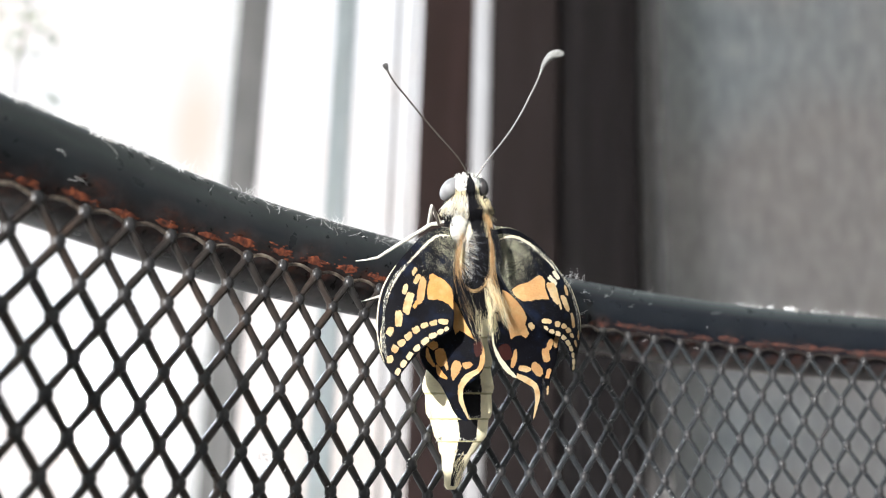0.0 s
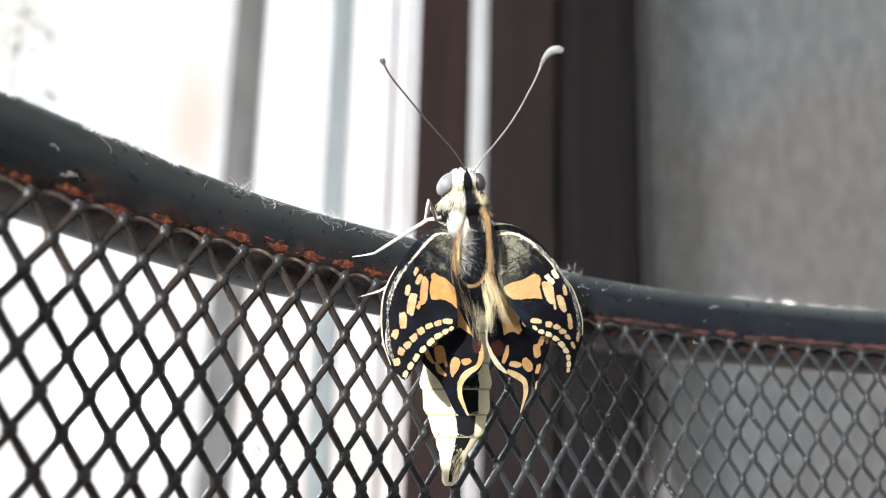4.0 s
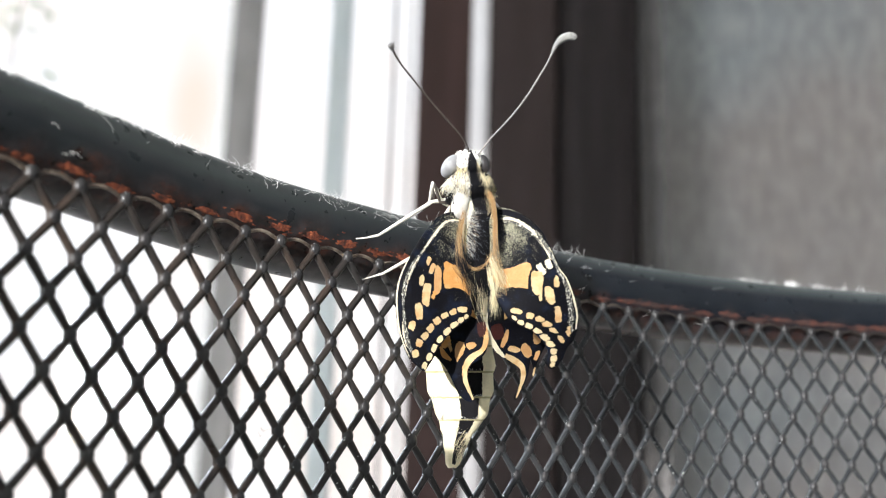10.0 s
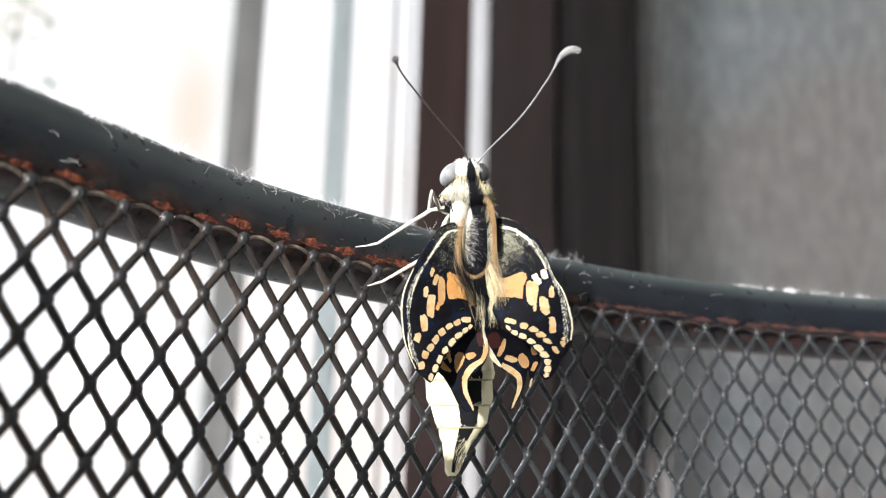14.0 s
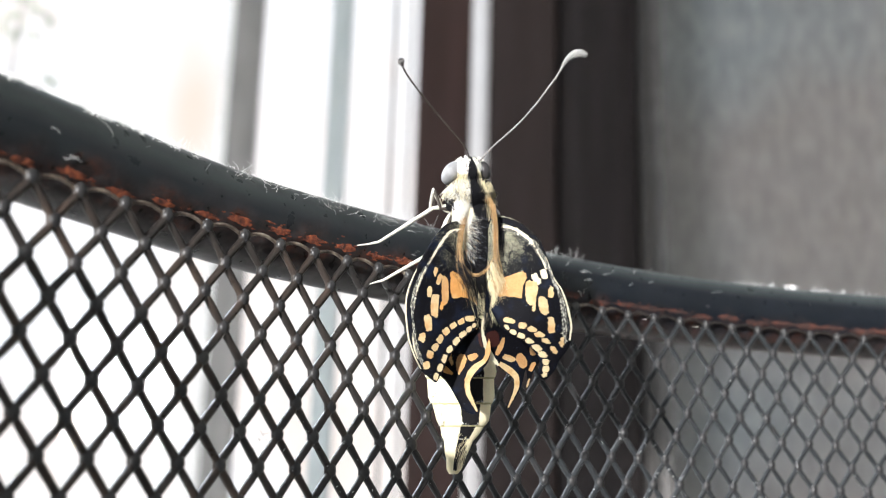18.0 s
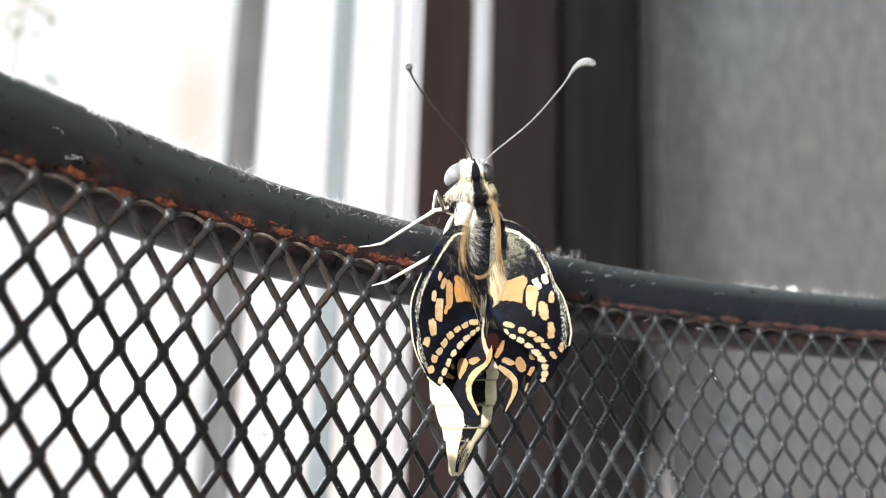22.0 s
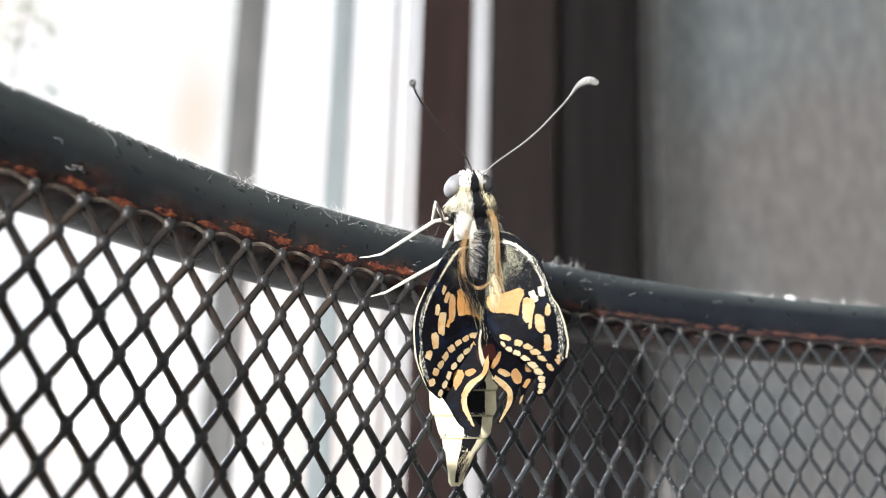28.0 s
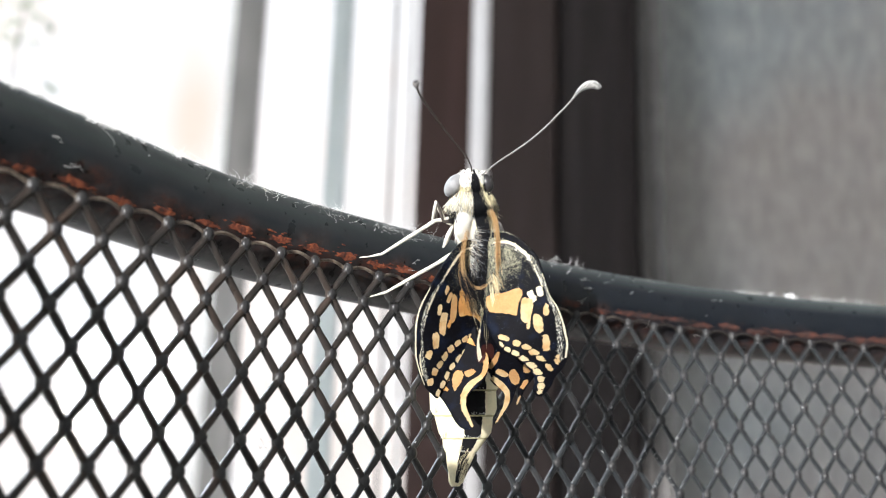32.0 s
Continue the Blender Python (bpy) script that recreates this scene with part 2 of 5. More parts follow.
WEST, EAST, SOUTH, TOP = -1.45, 1.3, -4.1, 2.75

structure("floor", slab((WEST - 0.15, SOUTH - 0.15, -0.12), (EAST + 0.15, 0.85, 0.0)), FLOOR_TILE, "beige tiled room floor under the waste bin")
structure("ceiling", slab((WEST - 0.15, SOUTH - 0.15, TOP), (EAST + 0.15, 0.85, TOP + 0.12)), WALL_PAINT, "plain off-white painted room ceiling")
structure("wall_south", slab((WEST - 0.15, SOUTH - 0.15, 0), (EAST + 0.15, SOUTH, TOP)), WALL_PAINT, "plain off-white painted room wall")
structure("wall_east", slab((EAST, SOUTH, 0), (EAST + 0.15, 0.85, TOP)), WALL_PAINT, "plain off-white painted room wall")
# unseen wall; its low opening is cut to keep sun off the plaster
structure("wall_west", joined(
    slab((WEST - 0.15, SOUTH, 0), (WEST, -3.30, TOP)), slab((WEST - 0.15, -2.60, 0), (WEST, 0.85, TOP)),
    slab((WEST - 0.15, -3.30, 0), (WEST, -2.60, 0.42)), slab((WEST - 0.15, -3.30, 0.93), (WEST, -2.60, TOP))),
    WALL_PAINT, "unseen off-white wall with an opening cut to shape the sunlight")
structure("wall_north", joined(
    slab((WEST, 0.68, 2.1), (0.10, 0.84, TOP)), slab((WEST, 0.68, 0), (-1.32, 0.84, 2.1)),
    slab((0.075, 0.832, 0), (EAST, 0.90, TOP))), WALL_PAINT, "off-white wall round the sliding window")
structure("wall_plaster", slab((0.090, 0.80, 0), (EAST, 0.83, TOP)), PLASTER, "grey mottled rough plaster wall in soft shade")

window = tagged(new("window_1"), "tall sliding window with grey and white metal frames", "window", kind="structure")
window.location = (-0.6, GLASS_Y, 0)


def upright(name, x0, x1, y0, y1, mat, label, z1=2.1, bevel=0.002):
    """A vertical frame member of the sliding window."""
    return part(name, slab((x0 + 0.6, y0 - GLASS_Y, 0.0), (x1 + 0.6, y1 - GLASS_Y, z1), bevel), mat, window, label)


upright("sash_stile", -0.1490, -0.1425, 0.606, 0.622, WHITE, "white sash stile", bevel=0.002)
upright("sash_stile", -0.1420, -0.1232, 0.600, 0.606, ALU_DARK, "weathered grey metal mullion", bevel=0.002)
upright("sash_stile", -0.0798, -0.0662, 0.60, 0.606, ALU_PALE, "pale green-grey metal stile", bevel=0.002)
upright("glazing_bar", -0.0400, -0.0374, 0.60, 0.604, ALU_DARK, "thin metal glazing bar", bevel=0.0005)
upright("sash_stile", -0.0300, -0.0270, 0.605, 0.612, WHITE, "white painted end stile", bevel=0.002)
GLASS = material("clear_window_glass", (1, 1, 1), 0.0, Transmission_Weight=1.0, IOR=1.45)
for x0, x1 in ((-1.30, -0.1493), (-0.1230, -0.0800), (-0.0660, -0.0404), (-0.0372, -0.0302), (-0.0268, -0.0234)):
    pane = part("pane", slab((x0 + 0.6, 0.008, 0.036), (x1 + 0.6, 0.012, 2.05)), GLASS, window)
    pane.visible_shadow = False
part("top_rail", slab((-0.72, -0.01, 2.05), (0.58, 0.06, 2.1), 0.003), ALU_PALE, window)
part("bottom_rail", slab((-0.72, -0.01, 0.0), (0.58, 0.06, 0.035), 0.003), ALU_PALE, window)

jamb = tagged(new("window_jamb"), "dark brown timber jamb with a pale sealing strip", "window frame", kind="structure")
jamb.location = (0.02, 0.6, 0)
part("jamb_board", slab((-0.0430, -0.006, 0), (-0.0098, 0.02, 2.1), 0.002), BROWN, jamb)
part("sealing_strip", slab((-0.0098, -0.004, 0), (0.0014, 0.000, 2.1)), STRIP, jamb, "pale grey sealing strip")
part("jamb_board", slab((0.0014, -0.006, 0), (0.0435, 0.053, 2.1), 0.002), MID_BROWN, jamb)
# this dark board also stands in for the shaded plaster at its outer side
part("jamb_board", slab((0.0437, -0.004, 0), (0.0965, 0.198, 2.1), 0.014), DEEP_BROWN, jamb)
# two added strips step the jamb's soft shade onto the plaster in colour
SHADE_DARK = plain("painted_shade_grey_brown", (0.048, 0.044, 0.042), 0.8, 0.25, 0.01)
part("shade_strip", slab((0.0967, 0.0, 0), (0.1045, 0.198, 2.1), 0.003), SHADE_DARK, jamb, "added grey-brown strip for the soft shade beside the jamb")
SHADE_PALE = plain("painted_shade_grey", (0.125, 0.120, 0.117), 0.85, 0.25, 0.01)
part("shade_strip", slab((0.1047, 0.006, 0), (0.1140, 0.198, 2.1), 0.004), SHADE_PALE, jamb, "added paler grey strip where the soft shade fades out")

structure("ground", slab((-30, 0.85, -0.3), (30, 40, -0.14)), FLOOR_TILE, "pale sunlit paving outside the window")
structure("backdrop", slab((-9, 6.0, -0.14), (9, 6.05, 6.0)), HAZE, "glowing board for overexposed pale house fronts and haze outside")


# ---- the waste bin ----
CELL = 0.0034                       # width of one mesh diamond
ROW = 0.69918 * CELL                # half its height
K0, K1, K2 = 0.026061, 0.00087472, -0.000008045   # how the bin's wall bends along its way
FLARE = 0.07805                     # the wall leans outwards towards the top
ORIGIN = EYE + Vector((0.0018268, 0.0896046, 0.0108888))
TURN = radians(40.4945)
S_LO, S_HI = -17.0, 20.0
TUBE_R, TUBE_OUT, TUBE_J = 1.10 * CELL, 1.17 * CELL, -3.93


@functools.lru_cache(maxsize=None)
def closing():
    """Two arcs that close the bin's outline behind the camera: radii, angles and the start."""
    x1, z1, a1 = plan_inner(S_HI)
    x0, z0, a0 = plan_inner(S_LO)
    total = 2 * math.pi - (a1 - a0)
    half = total * 0.5

    def arc(a, b):
        return math.sin(b) - math.sin(a), math.cos(b) - math.cos(a)

    c1, c2 = arc(a1, a1 + half), arc(a1 + half, a1 + total)
    m = np.array([[c1[0], c2[0]], [c1[1], c2[1]]])
    r1, r2 = np.linalg.solve(m, np.array([x0 - x1, z0 - z1]))
    return x1, z1, a1, half, float(r1), float(r2)


@functools.lru_cache(maxsize=None)
def plan_inner(s):
    steps = 60
    x = z = 0.0
    for k in range(steps):
        t = s * (k + 0.5) / steps
        a = K0 * t + K1 * t * t / 2 + K2 * t ** 3 / 3
        x += math.cos(a) * s / steps
        z -= math.sin(a) * s / steps
    return x, z, K0 * s + K1 * s * s / 2 + K2 * s ** 3 / 3


@functools.lru_cache(maxsize=None)
def plan(s):
    """Place and heading on the bin's outline, in cells, at s cells along it."""
    if s <= S_HI:
        return plan_inner(s)
    x1, z1, a1, half, r1, r2 = closing()
    d = s - S_HI
    b = a1 + min(d / r1, half)
    x, z = x1 + r1 * (math.sin(b) - math.sin(a1)), z1 + r1 * (math.cos(b) - math.cos(a1))
    if d > r1 * half:
        c = b + (d - r1 * half) / r2
        x, z, b = x + r2 * (math.sin(c) - math.sin(b)), z + r2 * (math.cos(c) - math.cos(b)), c
    return x, z, b


GIRTH = (S_HI - S_LO) + closing()[3] * (closing()[4] + closing()[5])
STRANDS = 2 * round(GIRTH / 2) * 2          # an even number of half cells
BEND = Matrix.Rotation(TURN, 3, "Z")
BIN_MID = Vector((0, 0, 0))


def wall_point(s, j, out=0.0):
    """A point of the bin's wall: s cells along, j rows down, out metres outwards."""
    if s < S_LO:
        s += GIRTH
    x, z, a = plan(s)
    d = (-FLARE * j * ROW + out) if j > -3 else (FLARE * 3 * ROW + out)
    u = x * CELL + d * math.sin(a)
    n = z * CELL + d * math.cos(a)
    return ORIGIN + BEND @ Vector((u, n, -j * ROW))


rim_loop = [wall_point(S_LO + GIRTH * k / 360, TUBE_J, TUBE_OUT) for k in range(360)]
for q in rim_loop:
    BIN_MID += q / 360
BIN_MID.z = 0.0
waste_bin = tagged(new("waste_bin"), "round dark grey wire-mesh waste bin with rusty rim welds", "waste bin")
waste_bin.location = BIN_MID
BASE_J = (ORIGIN.z - 0.012) / ROW


def rim_level(s):
    """The rim tube rides a little higher on the mesh where the bin was bent."""
    if s > S_HI + 20:
        s -= GIRTH
    f = min(1.0, max(0.0, (-4.5 - s) / 10))
    back = min(1.0, max(0.0, (s + 60) / 40))
    return -0.58 * f * f * (3 - 2 * f) * back


def loop_tube(j, out, radius, sides, count=720, wave=0.0, per_cell=1.0, lifted=False):
    """A closed tube that runs round the bin."""
    verts, faces = [], []
    pts = []
    for k in range(count):
        s = S_LO + GIRTH * k / count
        pts.append(wall_point(s, j + wave * abs(math.sin(math.pi * s * per_cell)) + (rim_level(s) if lifted else 0), out) - BIN_MID)
    for k, q in enumerate(pts):
        way = (pts[(k + 1) % count] - pts[k - 1]).normalized()
        b = Vector((0, 0, 1))
        a = way.cross(b).normalized()
        b = a.cross(way)
        for i in range(sides):
            w = 2 * math.pi * i / sides
            verts.append(q + a * (radius * math.cos(w)) + b * (radius * math.sin(w)))
    for k in range(count):
        m = (k + 1) % count
        for i in range(sides):
            t = (i + 1) % sides
            faces.append((k * sides + i, m * sides + i, m * sides + t, k * sides + t))
    return verts, faces


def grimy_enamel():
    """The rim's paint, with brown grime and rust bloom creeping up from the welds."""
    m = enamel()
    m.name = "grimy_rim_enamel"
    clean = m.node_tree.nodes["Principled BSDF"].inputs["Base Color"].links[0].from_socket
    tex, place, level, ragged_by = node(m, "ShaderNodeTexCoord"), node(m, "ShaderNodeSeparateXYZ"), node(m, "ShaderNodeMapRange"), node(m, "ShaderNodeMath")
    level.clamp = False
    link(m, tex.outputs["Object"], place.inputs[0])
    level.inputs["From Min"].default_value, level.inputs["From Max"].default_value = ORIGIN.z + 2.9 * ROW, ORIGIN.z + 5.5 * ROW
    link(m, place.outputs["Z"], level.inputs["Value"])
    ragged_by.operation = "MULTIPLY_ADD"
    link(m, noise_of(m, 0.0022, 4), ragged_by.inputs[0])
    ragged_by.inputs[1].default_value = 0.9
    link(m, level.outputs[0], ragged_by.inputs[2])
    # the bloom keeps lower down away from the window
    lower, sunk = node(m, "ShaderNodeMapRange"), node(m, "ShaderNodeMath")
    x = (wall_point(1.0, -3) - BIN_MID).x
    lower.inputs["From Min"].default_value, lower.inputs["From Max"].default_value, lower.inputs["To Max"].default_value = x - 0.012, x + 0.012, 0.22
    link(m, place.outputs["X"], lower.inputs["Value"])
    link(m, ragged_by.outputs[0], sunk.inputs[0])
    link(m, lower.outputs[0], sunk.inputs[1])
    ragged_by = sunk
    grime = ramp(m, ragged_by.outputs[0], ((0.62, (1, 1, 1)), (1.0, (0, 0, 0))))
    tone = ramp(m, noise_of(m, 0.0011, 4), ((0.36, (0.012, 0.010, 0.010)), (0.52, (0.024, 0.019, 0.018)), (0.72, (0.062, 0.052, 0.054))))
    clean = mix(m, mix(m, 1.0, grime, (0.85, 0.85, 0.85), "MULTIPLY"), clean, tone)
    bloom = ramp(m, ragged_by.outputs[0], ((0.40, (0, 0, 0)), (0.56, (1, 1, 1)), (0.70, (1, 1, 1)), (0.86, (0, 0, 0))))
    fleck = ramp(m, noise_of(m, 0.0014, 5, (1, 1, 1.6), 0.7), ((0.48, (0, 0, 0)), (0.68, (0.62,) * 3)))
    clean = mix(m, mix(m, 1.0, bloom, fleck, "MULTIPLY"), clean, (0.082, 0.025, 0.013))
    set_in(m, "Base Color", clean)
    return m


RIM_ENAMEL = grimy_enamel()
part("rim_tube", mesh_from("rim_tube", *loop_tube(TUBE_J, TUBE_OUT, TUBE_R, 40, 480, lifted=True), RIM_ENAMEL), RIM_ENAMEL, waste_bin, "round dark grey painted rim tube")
part("base_ring", mesh_from("base_ring", *loop_tube(BASE_J, 0.0, 0.006, 12, 240), ENAMEL), ENAMEL, waste_bin)
base = bmesh.new()
ring = [base.verts.new(wall_point(S_LO + GIRTH * k / 120, BASE_J, 0.0) - BIN_MID) for k in range(120)]
base.faces.new(ring)
bmesh.ops.solidify(base, geom=base.faces[:], thickness=0.002)
part("base_plate", base, ENAMEL, waste_bin)


NODE = 0.052                        # half the width of a bond between two strands, in cells


def strand(m, j0, j1, rings, sides, wide, deep):
    """One zigzag strand of the expanded metal, from row j0 to row j1."""
    mid = (2 * m + 1) / 4
    amp = 0.25 - NODE
    pts, where = [], []
    for j in range(j0, j1):
        side = -1 if (m + j) % 2 else 1
        for r in rings:
            if j == -3 and r < -0.18:
                continue
            t = r                                     # -0.5 .. 0.5 round the node at row j
            tri = 1 - 2 * abs(t)
            x = amp * min(1.0, (1.48 if (t > 0) == (side > 0) else 1.36) * tri)
            pts.append((mid + side * x, j + t))
    verts, faces = [], []
    for k, (s, j) in enumerate(pts):
        q = wall_point(s, j) - BIN_MID
        across = (wall_point(s + 0.05, j) - wall_point(s - 0.05, j)).normalized()
        away = Vector((across.y, -across.x, 0))
        a, b = pts[max(k - 1, 0)], pts[min(k + 1, len(pts) - 1)]
        slope = Vector(((b[0] - a[0]), (b[1] - a[1]) * 0.699)).normalized()
        for i in range(sides):
            w = 2 * math.pi * (i + 0.5) / sides
            lump = 1 + 0.16 * noise.noise((s * 2.1, j * 2.3, m * 0.7))
            c, e = math.cos(w) * wide * lump, math.sin(w) * deep * lump
            verts.append(q + across * (c * slope.y) + Vector((0, 0, 1)) * (c * slope.x) + away * e)
    for k in range(len(pts) - 1):
        for i in range(sides):
            t = (i + 1) % sides
            faces.append((k * sides + i, k * sides + t, (k + 1) * sides + t, (k + 1) * sides + i))
    return verts, faces


# rows are counted from 0 at the welds; the fitted origin lies three rows below them
def mesh_near():
    rings = (-0.38, -0.25, -0.17, -0.09, 0.09, 0.17, 0.25, 0.38)
    return merged([strand(m, -3, 9, rings, 8, (0.086 - 0.011 * min(1, max(0, (m + 4) / 16))) * CELL, (0.092 - 0.022 * min(1, max(0, m / 12))) * CELL) for m in range(-34, 40)])


def bonds():
    return merged([bead(m, j) for m in range(-34, 40) for j in range(-3, 9) if not (m + j) % 2])


def bead(m, j):
    """The small raised bond where two strands meet."""
    s = (m + 1) / 2
    q = wall_point(s, j, -0.034 * CELL) - BIN_MID
    across = (wall_point(s + 0.05, j) - wall_point(s - 0.05, j)).normalized()
    away = Vector((across.y, -across.x, 0))
    verts, faces = [], []
    for k in range(1, 6):
        a = math.pi * k / 6
        for i in range(8):
            w = 2 * math.pi * i / 8
            verts.append(q + across * (0.135 * CELL * math.sin(a) * math.cos(w)) + Vector((0, 0, 1)) * (0.165 * CELL * math.cos(a)) + away * (0.115 * CELL * math.sin(a) * math.sin(w)))
    for k in range(4):
        for i in range(8):
            t = (i + 1) % 8
            faces.append((k * 8 + i, (k + 1) * 8 + i, (k + 1) * 8 + t, k * 8 + t))
    faces.append(tuple(range(8))[::-1])
    faces.append(tuple(32 + i for i in range(8)))
    return verts, faces


def mesh_far():
    low = [strand(m, 9, int(BASE_J), (-0.19, 0.19), 4, 0.1 * CELL, 0.1 * CELL) for m in range(-34, 40)]
    rest = [strand(m, -3, int(BASE_J), (-0.19, 0.19), 3, 0.1 * CELL, 0.1 * CELL) for m in range(40, STRANDS - 34)]
    return merged(low + rest)


tagged(part("wire_mesh", mesh_from("wire_mesh", *mesh_near(), WIRE), WIRE, waste_bin, "dark enamelled diamond wire mesh"), kind="stuff")
tagged(part("wire_bond", mesh_from("wire_bond", *bonds(), BOND), BOND, waste_bin, "glossy enamel drops where the wires meet"), kind="stuff")
tagged(part("wire_mesh", mesh_from("wire_mesh_far", *mesh_far(), WIRE), WIRE, waste_bin, "dark enamelled diamond wire mesh"), kind="stuff")


# ---- a twig of leaves outside the window ----
def leaf_green():
    m = material("glare_pale_leaf_green", (0.10, 0.17, 0.06), 0.5)
    # outdoor glare is put into this tone, far paler than the leaves themselves
    tone = ramp(m, noise_of(m, 0.03, 3), ((0.3, (0.70, 0.78, 0.66)), (0.7, (0.80, 0.86, 0.76))))
    set_in(m, "Base Color", tone)
    t = node(m, "ShaderNodeBsdfTranslucent")
    link(m, tone, t.inputs[0])
    x = node(m, "ShaderNodeMixShader", Fac=0.8)
    link(m, m.node_tree.nodes["Principled BSDF"].outputs[0], x.inputs[1])
    link(m, t.outputs[0], x.inputs[2])
    link(m, x.outputs[0], m.node_tree.nodes["Material Output"].inputs[0])
    return m


LEAF = leaf_green()
BARK = plain("grey_brown_bark", (0.16, 0.13, 0.10), 0.8)
shrub = tagged(new("shrub"), "leafy green shrub outside in bright haze", "shrub")
shrub.location = (-1.19, 2.5, -0.14)
part("stem", mesh_from("stem", *sweep([(0, 0, 0), (0.02, 0, 0.5), (-0.01, 0.02, 1.0), (0.02, 0, 1.45), (0.03, 0, 1.75)], [0.018, 0.015, 0.010, 0.004, 0.0015], 8), BARK), BARK, shrub)
rnd = random.Random(11)
crown = []
for _ in range(54):
    q = Vector((rnd.gauss(0, 0.04), rnd.gauss(0, 0.06), 1.64 + rnd.gauss(0, 0.13)))
    turn = Euler((rnd.uniform(-0.9, 0.9), rnd.uniform(-0.9, 0.9), rnd.uniform(0, 6.3))).to_matrix()
    long, wide = rnd.uniform(0.020, 0.036), rnd.uniform(0.008, 0.013)
    crown.append(([q + turn @ Vector(v) for v in ((-long, 0, 0), (-long * 0.3, -wide, 0.004), (long * 0.5, -wide * 0.7, 0.003), (long, 0, -0.004), (long * 0.5, wide * 0.7, 0.003), (-long * 0.3, wide, 0.004))],
                  [(0, 1, 2, 3), (0, 3, 4, 5)]))
tagged(part("leaves", mesh_from("leaves", *merged(crown), LEAF), LEAF, shrub), kind="stuff")

# ---- rim details of the bin ----
WORN_X = (wall_point(2.5, -3) - BIN_MID).x


def worn_wire():
    m = material("worn_wire_with_highlight", (0.20, 0.16, 0.12), 0.42, 0.4)
    set_in(m, "Base Color", ramp(m, noise_of(m, 0.0012, 4), ((0.36, (0.030, 0.026, 0.023)), (0.52, (0.14, 0.11, 0.085)), (0.70, (0.40, 0.34, 0.27)))))
    bright = m.node_tree.nodes["Principled BSDF"].inputs["Base Color"].links[0].from_socket
    tex, place, near = node(m, "ShaderNodeTexCoord"), node(m, "ShaderNodeSeparateXYZ"), node(m, "ShaderNodeMapRange")
    link(m, tex.outputs["Object"], place.inputs[0])
    near.inputs["From Min"].default_value, near.inputs["From Max"].default_value = WORN_X + 0.010, WORN_X
    link(m, place.outputs["X"], near.inputs["Value"])
    # worn, with its bright highlight painted in, only on the stretch beside the window
    set_in(m, "Base Color", mix(m, near.outputs[0], (0.030, 0.024, 0.021), bright))
    return m


WORN = worn_wire()
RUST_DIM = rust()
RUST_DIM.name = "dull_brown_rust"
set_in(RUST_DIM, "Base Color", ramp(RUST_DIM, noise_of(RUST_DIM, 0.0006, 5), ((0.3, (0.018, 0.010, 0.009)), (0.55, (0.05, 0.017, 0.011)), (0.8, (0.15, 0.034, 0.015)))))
LINT = material("white_lint", (0.82, 0.82, 0.80), 0.7)
part("weld_wire", mesh_from("weld_wire", *loop_tube(-2.98, 0.006 * CELL, 0.040 * CELL, 8, 2400, -0.22), WORN), WORN, waste_bin, "worn tan weld wire under the rim, highlight painted in")


def tube_point(s, phi, lift=0.0):
    """A point on the rim tube: phi in degrees up from its inner side."""
    c = wall_point(s, TUBE_J + rim_level(s), TUBE_OUT)
    a = wall_point(s + 0.1, TUBE_J + rim_level(s), TUBE_OUT) - wall_point(s - 0.1, TUBE_J + rim_level(s), TUBE_OUT)
    inward = Vector((a.y, -a.x, 0)).normalized()
    w = radians(phi)
    return c + (inward * math.cos(w) + Vector((0, 0, 1)) * math.sin(w)) * (TUBE_R + lift)


def rust_flake(s, mid, wide, high, seed):
    """One thin ragged flake of rust on the rim tube."""
    verts, faces = [tube_point(s, mid, 0.00004) - BIN_MID], []
    n = 22
    for ring, r in ((1, 0.6), (2, 1.0)):
        for k in range(n):
            w = 2 * math.pi * k / n
            q = r * (1 + 0.5 * noise.noise((math.cos(w) * 1.4, math.sin(w) * 1.4, seed * 3.1)) + 0.5 * noise.noise((math.cos(w) * 5, math.sin(w) * 5, seed * 1.7)))
            verts.append(tube_point(s + wide * q * math.cos(w), mid + high * q * math.sin(w), 0.00004 if ring == 1 else 0.00001) - BIN_MID)
    for k in range(n):
        t = (k + 1) % n
        faces.append((0, 1 + k, 1 + t))
        faces.append((1 + k, 1 + n + k, 1 + n + t, 1 + t))
    return verts, faces


def rust_patch(s, seed):
    """Rust that has bloomed over one weld: a core and many crumbs round it."""
    rnd = random.Random(seed)
    wide, high = rnd.uniform(0.24, 0.36) + (0.1 if seed > 43 else 0), rnd.uniform(3.2, 5.2)
    mid = math.degrees(math.asin((TUBE_J + rim_level(s) + 3.47 + rnd.uniform(-0.08, 0.08)) * ROW / TUBE_R))
    s += rnd.uniform(-0.08, 0.08)
    out = [rust_flake(s, mid, wide, high, seed)]
    for k in range(16):
        size = rnd.uniform(0.02, 0.09)
        out.append(rust_flake(s + rnd.gauss(0, 0.7) * wide, mid + rnd.gauss(0.1, 0.8) * high, size, size * rnd.uniform(12, 18), seed * 31 + k))
    return merged(out)


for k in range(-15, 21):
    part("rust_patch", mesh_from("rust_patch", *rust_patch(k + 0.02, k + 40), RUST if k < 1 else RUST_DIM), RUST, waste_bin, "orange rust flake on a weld")


